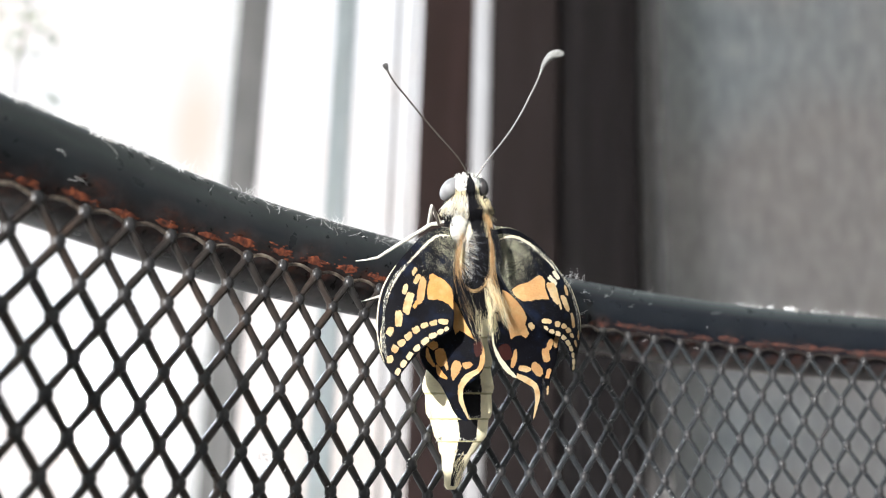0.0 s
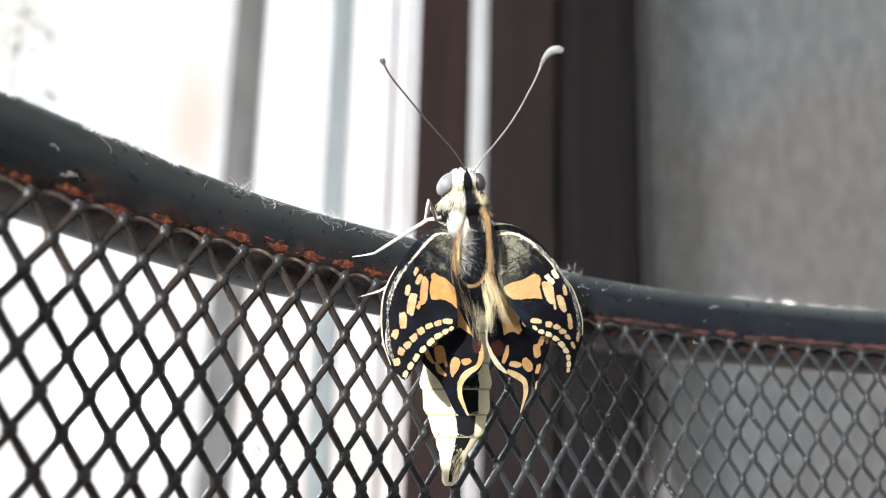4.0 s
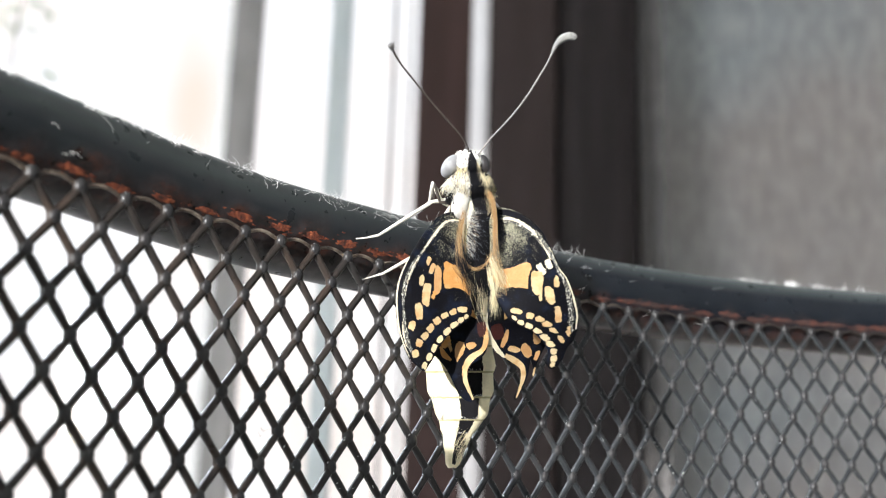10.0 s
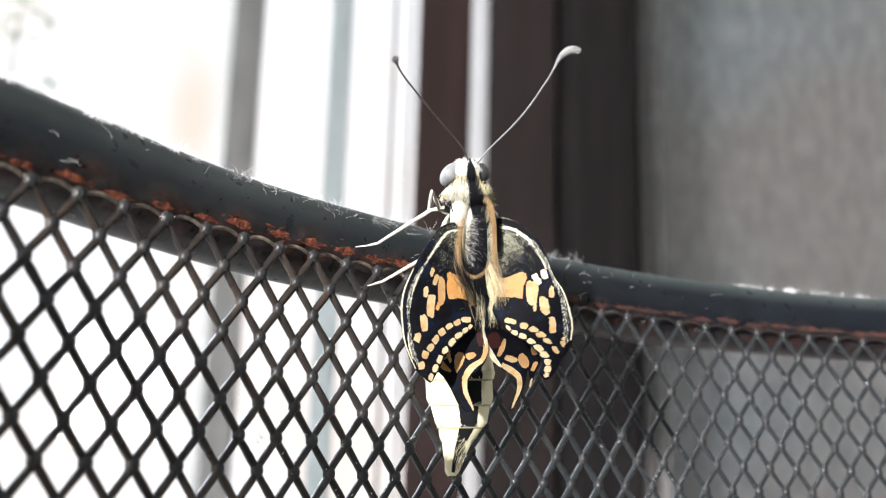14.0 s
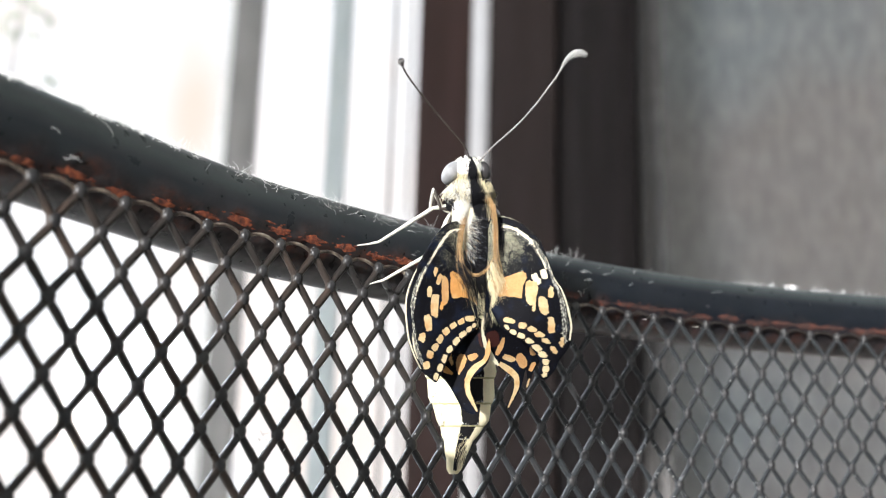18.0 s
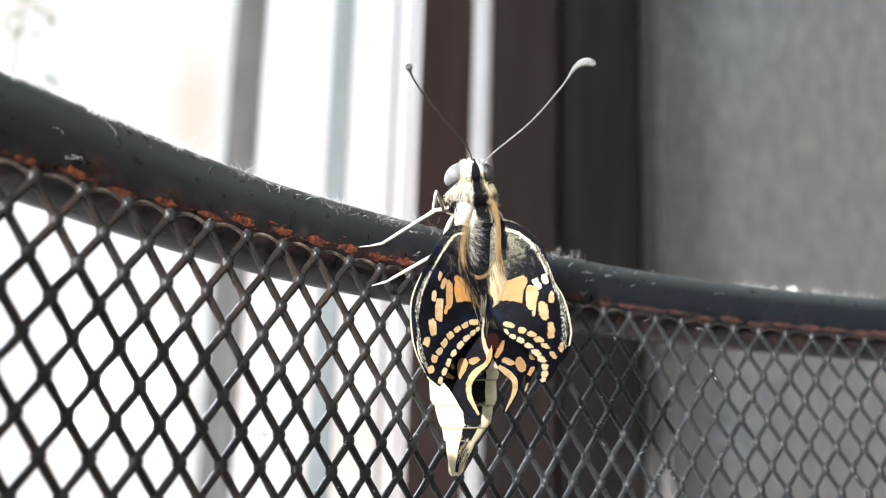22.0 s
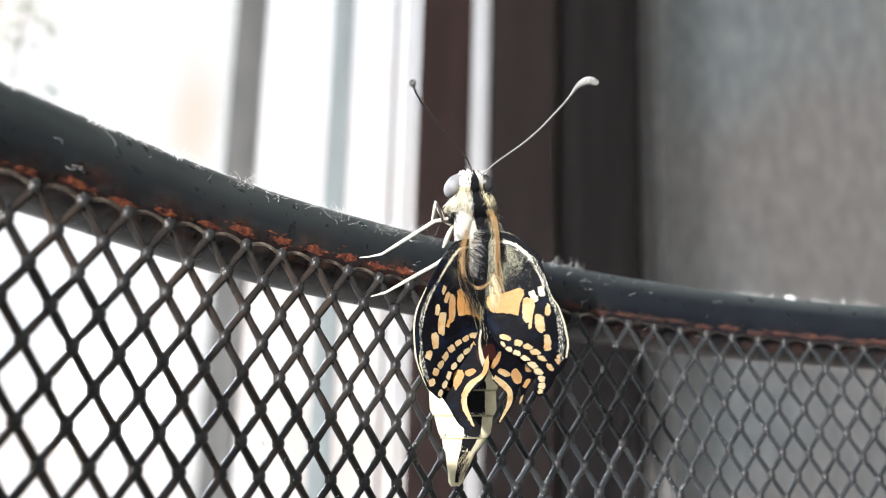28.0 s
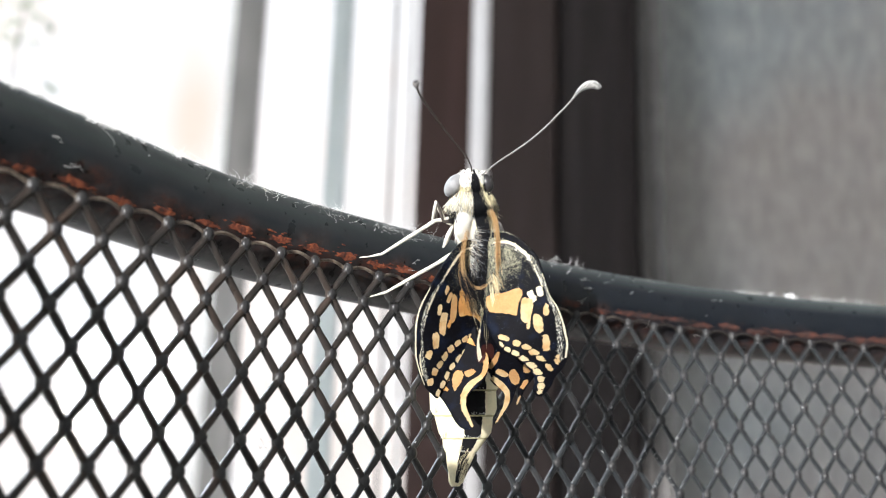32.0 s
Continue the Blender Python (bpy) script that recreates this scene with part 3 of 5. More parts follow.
def lint_hairs(count, s0, s1, phi0, phi1, length, seed, thick=0.000022, clumped=0.0, along=1.0):
    """Fine curly dust fibres caught on the rim; clumped gathers them, along lays them down."""
    rnd = random.Random(seed)
    out = []
    while len(out) < count:
        s, phi = rnd.uniform(s0, s1), rnd.uniform(phi0, phi1)
        if clumped and noise.noise((s * 1.9, phi * 0.09, seed)) < rnd.uniform(0, clumped):
            continue
        q = tube_point(s, phi)
        up = (tube_point(s, phi, 0.001) - q).normalized()
        side = (tube_point(s + 0.1, phi) - q).normalized()
        way = (up * rnd.uniform(0.3, 1.0) + side * rnd.uniform(-1, 1) * along + Vector((rnd.gauss(0, 0.3), rnd.gauss(0, 0.3), rnd.gauss(0, 0.3)))).normalized()
        curl = Vector((rnd.gauss(0, 1), rnd.gauss(0, 1), rnd.gauss(0, 1))) * rnd.uniform(0.1, 0.7)
        step = length * rnd.uniform(0.3, 1.3) / 6
        pts = [q - BIN_MID]
        for _k in range(6):
            pts.append(pts[-1] + way * step)
            way = (way + curl * 0.45).normalized()
        out.append(sweep(pts, [thick * (1 - 0.09 * k) for k in range(7)], 4))
    return merged(out)


lint = []
lint.append(lint_hairs(750, -15, -9.5, 62, 98, 0.00045, 1, 0.000028, 0.35))
lint.append(lint_hairs(420, -15, -8.5, 46, 74, 0.0004, 21, 0.000034, 0.45))
lint.append(lint_hairs(190, -10, -2.4, 60, 96, 0.0005, 2, 0.000018, 0.4))
lint.append(lint_hairs(80, -10, -2.6, 44, 74, 0.0015, 22, 0.000011, 0.3, 5.0))
lint.append(lint_hairs(60, -9, -2.6, 36, 72, 0.0011, 23, 0.000016, 0.3))
lint.append(lint_hairs(46, -2.6, -0.7, 30, 92, 0.0014, 24, 0.000011, 0.2, 2.0))
lint.append(lint_hairs(7, -13.5, -3, 20, 85, 0.0018, 3))
lint.append(lint_hairs(50, -5.5, -1.5, 30, 76, 0.0011, 4, 0.000011, 0.2, 2.0))
lint.append(lint_hairs(20, 3.4, 5.6, 74, 100, 0.0013, 5, 0.000018))
lint.append(lint_hairs(18, 3.0, 8.0, 10, 70, 0.0008, 25, 0.000018))
lint.append(lint_hairs(46, 11.1, 12.4, 66, 96, 0.0008, 6, 0.000018, 0.3))
lint.append(lint_hairs(30, 12.95, 13.15, 64, 90, 0.0007, 7, 0.00003))
lint.append(lint_hairs(40, 13.8, 16.4, 70, 96, 0.0007, 8, 0.000018, 0.3))
lint.append(lint_hairs(22, -14, 12, -40, 30, 0.0010, 9, 0.000014))
for s, j in ((-6.4, 3.2), (-12.2, 2.2)):
    tuft = random.Random(int(s * 10) + 99)
    for _ in range(6):
        q = wall_point(s + tuft.gauss(0, 0.12), j + tuft.gauss(0, 0.12), -0.0004) - BIN_MID
        way = Vector((tuft.gauss(0, 1), tuft.gauss(0, 1), tuft.gauss(0, 1))).normalized()
        pts = [q]
        for _k in range(4):
            pts.append(pts[-1] + way * 0.00018)
            way = (way + Vector((tuft.gauss(0, 0.5), tuft.gauss(0, 0.5), tuft.gauss(0, 0.5)))).normalized()
        lint.append(sweep(pts, 0.000022, 4))
# white specks on the wires: some dust, some standing in for edge glints
glint_flecks = random.Random(77)
for count, m0, m1, j0, j1 in ((150, -12, 3, 3, 9), (150, 2, 16, -2, 9), (190, 12, 36, -1, 9)):
    for _ in range(count):
        m, j, t = glint_flecks.randrange(m0, m1), glint_flecks.randrange(j0, j1), glint_flecks.uniform(-0.5, 0.5)
        side = -1 if (m + j) % 2 else 1
        s = (2 * m + 1) / 4 + side * (0.25 - NODE) * min(1.0, (1.48 if (t > 0) == (side > 0) else 1.36) * (1 - 2 * abs(t))) - glint_flecks.uniform(0.05, 0.09)
        q = wall_point(s, j + t, glint_flecks.uniform(-0.09, 0.0) * CELL) - BIN_MID
        way = Vector((glint_flecks.gauss(0, 1), glint_flecks.gauss(0, 1), glint_flecks.gauss(0, 1))).normalized() * glint_flecks.uniform(0.00005, 0.00016)
        lint.append(sweep([q - way, q, q + way], [0.00001, glint_flecks.uniform(0.000018, 0.00004), 0.00001], 5))
lint_ob = part("lint", mesh_from("lint", *merged(lint), LINT), LINT, waste_bin, "white dust fibres on the rim, and white specks for wire glints")
tagged(lint_ob, kind="stuff")


# ---- the butterfly ----
# drawn on a sheet that faces the camera: units of about 0.044 mm, x to the right, y down, w towards the viewer
from mathutils import Quaternion
from mathutils.geometry import delaunay_2d_cdt

UNIT = 0.08 / 1800
BACK = 0.08             # how far in front of the camera the sheet stands
SHEET = pose(EYE.x, EYE.y, EYE.z, 104.0, -1.62, 0) @ Matrix.Translation((0, 0, -BACK))


def at(x, y, w=0.0):
    k = 1.0042 * (1 - w / 1800) * UNIT
    return Vector(((x - 784.2) * k, (454.4 - y) * k, w * UNIT))


def scale_colour(name, colour, rough, thin=0.25, spread=0.18, warm=None):
    """Powdery wing scales that let some light through."""
    m = material(name, colour, rough, Specular_IOR_Level=0.2)
    grain, wide = noise_of(m, 0.00012, 2), noise_of(m, 0.0012, 3)
    lo, hi = tuple(c * (1 - spread) for c in colour), tuple(min(1, c * (1 + spread)) for c in colour)
    tone = mix(m, 0.5, ramp(m, grain, ((0.3, lo), (0.7, hi))), ramp(m, wide, ((0.35, lo), (0.65, hi))))
    if warm:
        tone = mix(m, ramp(m, noise_of(m, 0.0008, 2), ((0.48, (0, 0, 0)), (0.70, (1, 1, 1)))), tone, warm)
    set_in(m, "Base Color", tone)
    if warm:        # fine ribs between the veins
        relief(m, mix(m, 0.35, noise_of(m, 0.00016, 2, (0.12, 1, 1)), grain), 0.00012)
    else:
        relief(m, grain, 0.00004)
    t = node(m, "ShaderNodeBsdfTranslucent")
    link(m, tone, t.inputs[0])
    x = node(m, "ShaderNodeMixShader", Fac=thin)
    out = m.node_tree.nodes["Material Output"]
    link(m, m.node_tree.nodes["Principled BSDF"].outputs[0], x.inputs[1])
    link(m, t.outputs[0], x.inputs[2])
    link(m, x.outputs[0], out.inputs[0])
    return m


def wing_black(name, reach, dust):
    """Black scales, dusted with pale scales near the wing's root."""
    m = material(name, (0.01, 0.01, 0.013), 0.6, Specular_IOR_Level=0.08)
    tex = node(m, "ShaderNodeTexCoord")
    far = node(m, "ShaderNodeVectorMath")
    far.operation = "LENGTH"
    link(m, tex.outputs["Object"], far.inputs[0])
    near = node(m, "ShaderNodeMapRange")
    near.inputs["From Min"].default_value, near.inputs["From Max"].default_value = reach * 0.35, reach
    near.inputs["To Min"].default_value, near.inputs["To Max"].default_value = dust, -0.46
    link(m, far.outputs["Value"], near.inputs["Value"])
    grain = noise_of(m, 0.00006, 1, (1, 1, 1), 0.6)
    add = node(m, "ShaderNodeMath")
    add.operation = "ADD"
    link(m, grain, add.inputs[0])
    patchy = node(m, "ShaderNodeMath")      # thick and thin drifts of dust between the veins
    patchy.operation = "MULTIPLY_ADD"
    link(m, noise_of(m, 0.0008, 3, (1, 1, 1), 0.6), patchy.inputs[0])
    patchy.inputs[1].default_value = 0.42
    link(m, near.outputs[0], patchy.inputs[2])
    link(m, patchy.outputs[0], add.inputs[1])
    speck = ramp(m, add.outputs[0], ((0.71, (0, 0, 0)), (0.80, (1, 1, 1))))
    blue = ramp(m, noise_of(m, 0.0011, 2), ((0.5, (0.0025, 0.0025, 0.004)), (0.75, (0.005, 0.008, 0.018))))
    stray = ramp(m, noise_of(m, 0.00011, 1, (1, 1, 1), 0.4), ((0.70, (0, 0, 0)), (0.76, (1, 1, 1))))
    patch = ramp(m, noise_of(m, 0.0009, 2), ((0.50, (0, 0, 0)), (0.66, (1, 1, 1))))
    dust_tone = mix(m, mix(m, 1.0, stray, patch, "MULTIPLY"), blue, (0.05, 0.065, 0.10))
    set_in(m, "Base Color", mix(m, speck, dust_tone, (0.34, 0.33, 0.235)))
    relief(m, grain, 0.00003)
    return m


BLACK_LF = wing_black("black_wing_scales_dusted", 0.0095, -0.04)
BLACK_RF = wing_black("black_wing_scales_frosted", 0.0104, 0.03)
BLACK_H = wing_black("blue_black_wing_scales", 0.001, -0.5)
CREAM = scale_colour("cream_scales", (0.62, 0.455, 0.245), 0.7, warm=(0.56, 0.335, 0.145))
ORANGE = scale_colour("orange_scales", (0.58, 0.285, 0.085), 0.7, warm=(0.62, 0.36, 0.14))
GOLD = scale_colour("golden_scales", (0.53, 0.29, 0.118), 0.7, warm=(0.57, 0.36, 0.16))
def frosted():
    """White scales scattered densely over black ones."""
    m = material("frosted_edge_scales", (0.6, 0.58, 0.5), 0.7, Specular_IOR_Level=0.2)
    grain = noise_of(m, 0.00007, 2, (1, 0.3, 1), 0.6)
    wide = noise_of(m, 0.0007, 2)
    pale = mix(m, ramp(m, wide, ((0.4, (0, 0, 0)), (0.6, (1, 1, 1)))), (0.72, 0.71, 0.62), (0.52, 0.49, 0.38))
    set_in(m, "Base Color", mix(m, ramp(m, grain, ((0.50, (0, 0, 0)), (0.64, (1, 1, 1)))), (0.03, 0.03, 0.03), pale))
    relief(m, grain, 0.00006)
    return m


FROST = frosted()
PALE = scale_colour("pale_buff_scales", (0.66, 0.52, 0.31), 0.7)
IVORY = scale_colour("ivory_scales", (0.72, 0.65, 0.48), 0.7)
BRICK = scale_colour("brick_red_scales", (0.030, 0.0065, 0.0045), 0.7, 0.05)
BODY_CREAM = scale_colour("cream_body_scales", (0.88, 0.80, 0.55), 0.75, 0.06, 0.12)
BODY_BLACK = scale_colour("black_body_scales", (0.007, 0.0065, 0.0075), 0.75, 0.0, 0.4)
FUR_WHITE = scale_colour("white_fur", (0.93, 0.90, 0.80), 0.6, 0.15)
FUR_CREAM = scale_colour("cream_fur", (0.84, 0.75, 0.50), 0.6, 0.2)
FUR_TAN = scale_colour("tan_fur", (0.56, 0.37, 0.18), 0.55, 0.25, 0.25)
FUR_AMBER = scale_colour("amber_fur", (0.52, 0.33, 0.155), 0.55, 0.25, 0.25)
FUR_GREY = scale_colour("grey_fur", (0.30, 0.33, 0.38), 0.5, 0.1)
BODY_GREY = scale_colour("grey_body_scales", (0.16, 0.15, 0.145), 0.6, 0.0, 0.3)
FUR_BLACK = material("black_fur", (0.008, 0.008, 0.010), 0.6, Specular_IOR_Level=0.12)
EYE_GREY = material("grey_compound_eye", (0.20, 0.20, 0.205), 0.5, Specular_IOR_Level=0.3)
set_in(EYE_GREY, "Base Color", ramp(EYE_GREY, noise_of(EYE_GREY, 0.0006, 2), ((0.3, (0.16, 0.16, 0.164)), (0.7, (0.25, 0.25, 0.254)))))
CLUB = scale_colour("pale_antenna_scales", (0.46, 0.46, 0.44), 0.6, 0.0)
# left antenna's brown is darkened as if backlit; the dark forelegs share it
SHAFT = scale_colour("brown_antenna_scales", (0.060, 0.050, 0.042), 0.5, 0.0)
DARK_JOINT = scale_colour("dark_antenna_joints", (0.03, 0.03, 0.032), 0.5, 0.0)
# right antenna's grey is paler, its light put into the colour
SHAFT_PALE = scale_colour("grey_antenna_scales", (0.22, 0.21, 0.20), 0.5, 0.0)
LEG_PALE = scale_colour("ivory_leg_scales", (0.66, 0.63, 0.55), 0.6, 0.05, 0.3)

butterfly = tagged(new("butterfly"), "black, cream and orange swallowtail butterfly clinging to the bin's rim", "butterfly")
butterfly.matrix_world = SHEET


def curve_through(points, per=6, closed=True):
    """A smooth line through the points (Catmull-Rom)."""
    n = len(points)
    out = []
    for k in range(n if closed else n - 1):
        p0 = points[(k - 1) % n] if closed or k else points[0]
        p1, p2 = points[k], points[(k + 1) % n]
        p3 = points[(k + 2) % n] if closed or k + 2 < n else points[-1]
        for i in range(per):
            t = i / per
            out.append(tuple(0.5 * (2 * b + (c - a) * t + (2 * a - 5 * b + 4 * c - d) * t * t + (3 * b - a - 3 * c + d) * t ** 3)
                             for a, b, c, d in zip(p0, p1, p2, p3)))
    if not closed:
        out.append(tuple(points[-1]))
    return out


def filled(outline, gap):
    """Triangles inside an outline, with inner points every gap units."""
    n = len(outline)
    pts = [Vector(q) for q in outline]
    xs, ys = [q[0] for q in outline], [q[1] for q in outline]

    def inside(x, y):
        hit = False
        for k in range(n):
            (x1, y1), (x2, y2) = outline[k], outline[k - 1]
            if (y1 > y) != (y2 > y) and x < (x2 - x1) * (y - y1) / (y2 - y1) + x1:
                hit = not hit
        return hit

    y = min(ys) + gap / 2
    while y < max(ys):
        x = min(xs) + gap / 2
        while x < max(xs):
            if inside(x, y):
                pts.append(Vector((x, y)))
            x += gap
        y += gap
    v, _e, f, *_rest = delaunay_2d_cdt(pts, [], [list(range(n))], 1, 1e-4)
    return [tuple(q) for q in v], [tuple(t) for t in f]


def sheet_mesh(name, outline, height, lift, hinge, mat, gap=6.0, thick=1.6):
    """A thin curved plate cut to an outline, with a front, a back and an edge."""
    v, f = filled(outline, gap)
    front = [at(x, y, height(x, y) + lift) - hinge for x, y in v]
    back = [at(x, y, height(x, y) + lift - thick) - hinge for x, y in v] if thick else []
    n = len(v)
    faces, edges = [], {}
    for t in f:
        a, b, c = (front[i] for i in t)
        if (b - a).cross(c - a).z < 0:
            t = t[::-1]
        faces.append(t)
        if not thick:
            continue
        faces.append(tuple(i + n for i in t[::-1]))
        for i, j in zip(t, t[1:] + t[:1]):
            edges[(i, j)] = edges.get((i, j), 0) + 1
    for (i, j) in edges:
        if (j, i) not in edges:
            faces.append((j, i, i + n, j + n))
    return mesh_from(name, front + back, faces, mat)


def spot_outline(x, y, long, wide, turn, seed):
    """A rounded uneven spot: half length, half width and the turn of its length."""
    c, s = math.cos(radians(turn)), math.sin(radians(turn))
    out = []
    for k in range(16):
        w = 2 * math.pi * k / 16
        cw, sw = math.cos(w), math.sin(w)
        r = 1.0 / (abs(cw) ** 3.6 + abs(sw) ** 3.6) ** (1 / 3.6)
        r *= 1 + 0.26 * noise.noise((cw * 1.3 + seed * 7.7, sw * 1.3, 0.5))
        u, v = cw * r * long, sw * r * wide
        out.append((x + u * c - v * s, y + u * s + v * c))
    return out


def ribbon_outline(points, widths):
    """The outline of a tapering streak along points."""
    line = curve_through(points, 4, closed=False)
    n = len(line)
    left, right = [], []
    for k, (x, y) in enumerate(line):
        ax, ay = line[max(k - 1, 0)]
        bx, by = line[min(k + 1, n - 1)]
        d = math.hypot(bx - ax, by - ay)
        f = k / (n - 1) * (len(widths) - 1)
        i = min(int(f), len(widths) - 2)
        r = (widths[i] + (widths[i + 1] - widths[i]) * (f - i)) / 2
        r *= 1 + 0.12 * noise.noise((x * 0.11, y * 0.11, 3.0))
        left.append((x - (by - ay) / d * r, y + (bx - ax) / d * r))
        right.append((x + (by - ay) / d * r, y - (bx - ax) / d * r))
    return left + right[::-1]


def make_wing(name, label, outline, height, hinge, mat):
    """A wing whose origin is its hinge."""
    me = sheet_mesh(name, curve_through(outline, 5), height, 0.0, hinge, mat)
    ob = part(name, me, mat, butterfly, label)
    ob.location = hinge
    return ob


def ragged(outline, amount, seed):
    """The outline in short steps, frayed by single scales."""
    out, n = [], len(outline)
    for k in range(n):
        (x0, y0), (x1, y1) = outline[k], outline[(k + 1) % n]
        steps = max(1, round(math.hypot(x1 - x0, y1 - y0) / 1.7))
        for i in range(steps):
            x, y = x0 + (x1 - x0) * i / steps, y0 + (y1 - y0) * i / steps
            out.append((x + amount * noise.noise((x * 0.55, y * 0.55, seed)) + 0.6 * amount * noise.noise((x * 1.3, y * 1.3, seed + 5)),
                        y + amount * noise.noise((x * 0.55, y * 0.55, seed + 9)) + 0.6 * amount * noise.noise((x * 1.3, y * 1.3, seed + 14))))
    return out


def marks(wing, height, hinge, spots, name="wing_spot", lift=0.5, fray=1.3):
    for k, (mat, outline) in enumerate(spots):
        part(name, sheet_mesh(name, ragged(outline, fray, k), height, lift + 0.03 * k, hinge, mat, 5.0, 0.0), mat, wing)


def spots_of(mat, rows, seed):
    return [(mat, spot_outline(*row, seed + k)) for k, row in enumerate(rows)]


# left forewing, raised towards the viewer
def height_lf(x, y):
    return 31 - 0.083 * (x - 733) + 0.27 * (y - 477) - 0.006 * max(0, 705 - x) ** 2 + 2.5 * noise.noise((x / 30, y / 30, 1))


HINGE_LF = Vector((48.8, 6.4, -49.9)) * UNIT
forewing_l = make_wing("forewing", "black forewing with rows of cream spots",
                       ((799, 408), (778, 403), (755, 411), (734, 430), (714, 452), (696, 476), (681, 502), (671, 532), (666, 562), (667, 592), (671, 618),
                        (679, 642), (692, 659), (703, 668), (716, 654), (732, 634), (752, 613), (775, 598), (800, 582), (803, 540), (804, 490), (804, 440)),
                       height_lf, HINGE_LF, BLACK_LF)
marks(forewing_l, height_lf, HINGE_LF,
      spots_of(CREAM, ((733, 480, 7.5, 3.4, 118), (738.5, 493.5, 10, 4.4, 122), (716, 512, 9, 4, 105), (722, 537, 20, 7.5, 105), (706, 564, 15, 6.5, 92), (690, 587, 8, 6, 120)), 10)
      + spots_of(GOLD, ((745.5, 514, 24, 6.8, 100),), 20) + spots_of(ORANGE, ((735, 539, 8, 3.5, 115),), 21)
      + [(ORANGE, [(759, 487), (766, 484), (772, 489), (784, 494), (793, 503), (800, 512), (802, 530), (802, 548), (794, 539), (784, 533), (773, 530), (764, 531), (757, 529), (755, 516), (757, 504), (760, 497)])]
      + spots_of(CREAM, ((690, 636, 7, 6, 95), (699, 618, 6.8, 6.2, 115), (711, 607, 6.8, 6, 140), (723, 595, 7, 6, 145), (736, 584, 6.8, 6, 150), (751, 576, 6.4, 5.2, 160), (767, 572, 6.6, 4.6, 165), (784, 569, 9, 4.8, 12)), 30)
      + spots_of(PALE, ((704, 658, 6.5, 4.2, 115), (714, 644, 7, 4.8, 120), (725, 630, 7.2, 4.8, 125), (738, 616, 7.2, 5, 135), (752, 604, 7.4, 5, 140), (766, 594, 7, 4.8, 150), (779, 587, 6.2, 4.2, 155), (790, 582, 5, 3.6, 155)), 50))
marks(forewing_l, height_lf, HINGE_LF,
      [(FROST, ribbon_outline([(794, 419), (775, 418), (757, 429), (738, 448), (718, 470), (702, 491), (690, 514)], [4, 6, 7, 6, 5, 5, 3])),
       (IVORY, ribbon_outline([(796, 417), (775, 417), (758, 428), (739, 447), (722, 466)], [1.5, 3.5, 4, 3, 1.5])),
       (IVORY, ribbon_outline([(716, 472), (701, 491), (689, 516), (681, 545)], [1, 3, 3, 1])),
       (IVORY, ribbon_outline([(676, 575), (674, 600), (677, 624)], [1, 3, 1])),
       (FROST, ribbon_outline([(714, 470), (696, 494), (684, 524), (679, 556), (678, 590), (681, 622), (688, 640)], [2, 5, 7, 3, 6, 7, 3])),
       ], "wing_streak", 0.35, 2.0)
marks(forewing_l, height_lf, HINGE_LF,
      [(IVORY, ribbon_outline([(700, 470), (688, 488), (676, 513), (669, 545), (667.5, 585), (672, 616), (680, 641)], [1.0, 2.0, 2.6, 2.6, 2.4, 1.8, 1.0]))], "wing_margin", 0.35, 0.3)


# right forewing, domed and curling away at its outer edge
def height_rf(x, y):
    dx, dy = x - 924, 564 - y
    steep = 0.35 + 0.25 * min(1, max(0, (dx + 30) / 60))
    rise = math.sqrt(dy * dy + 400) / 2 + dy / 2
    return 50 - 0.0061 * max(dx, 0) ** 2 - 0.025 * max(dx - 70, 0) ** 2 - 0.009 * min(dx, 0) ** 2 * min(1, max(0, (y - 430) / 60)) - steep * rise + 2.5 * noise.noise((x / 30, y / 30, 4))


HINGE_RF = Vector((33.7, 17.6, 2.0)) * UNIT
forewing_r = make_wing("forewing", "black forewing with rows of cream spots and a frosted base",
                       ((872, 404), (893, 401), (915, 407), (936, 419), (956, 437), (976, 460), (994, 485), (1009, 507), (1019, 532), (1026, 560), (1028, 586),
                        (1026, 606), (1022, 622), (1020, 642), (1014, 658), (1008, 648), (1009, 630), (1001, 611), (988, 597), (972, 590), (957, 583), (938, 562),
                        (916, 534), (896, 508), (880, 470), (872, 432)),
                       height_rf, HINGE_RF, BLACK_RF)
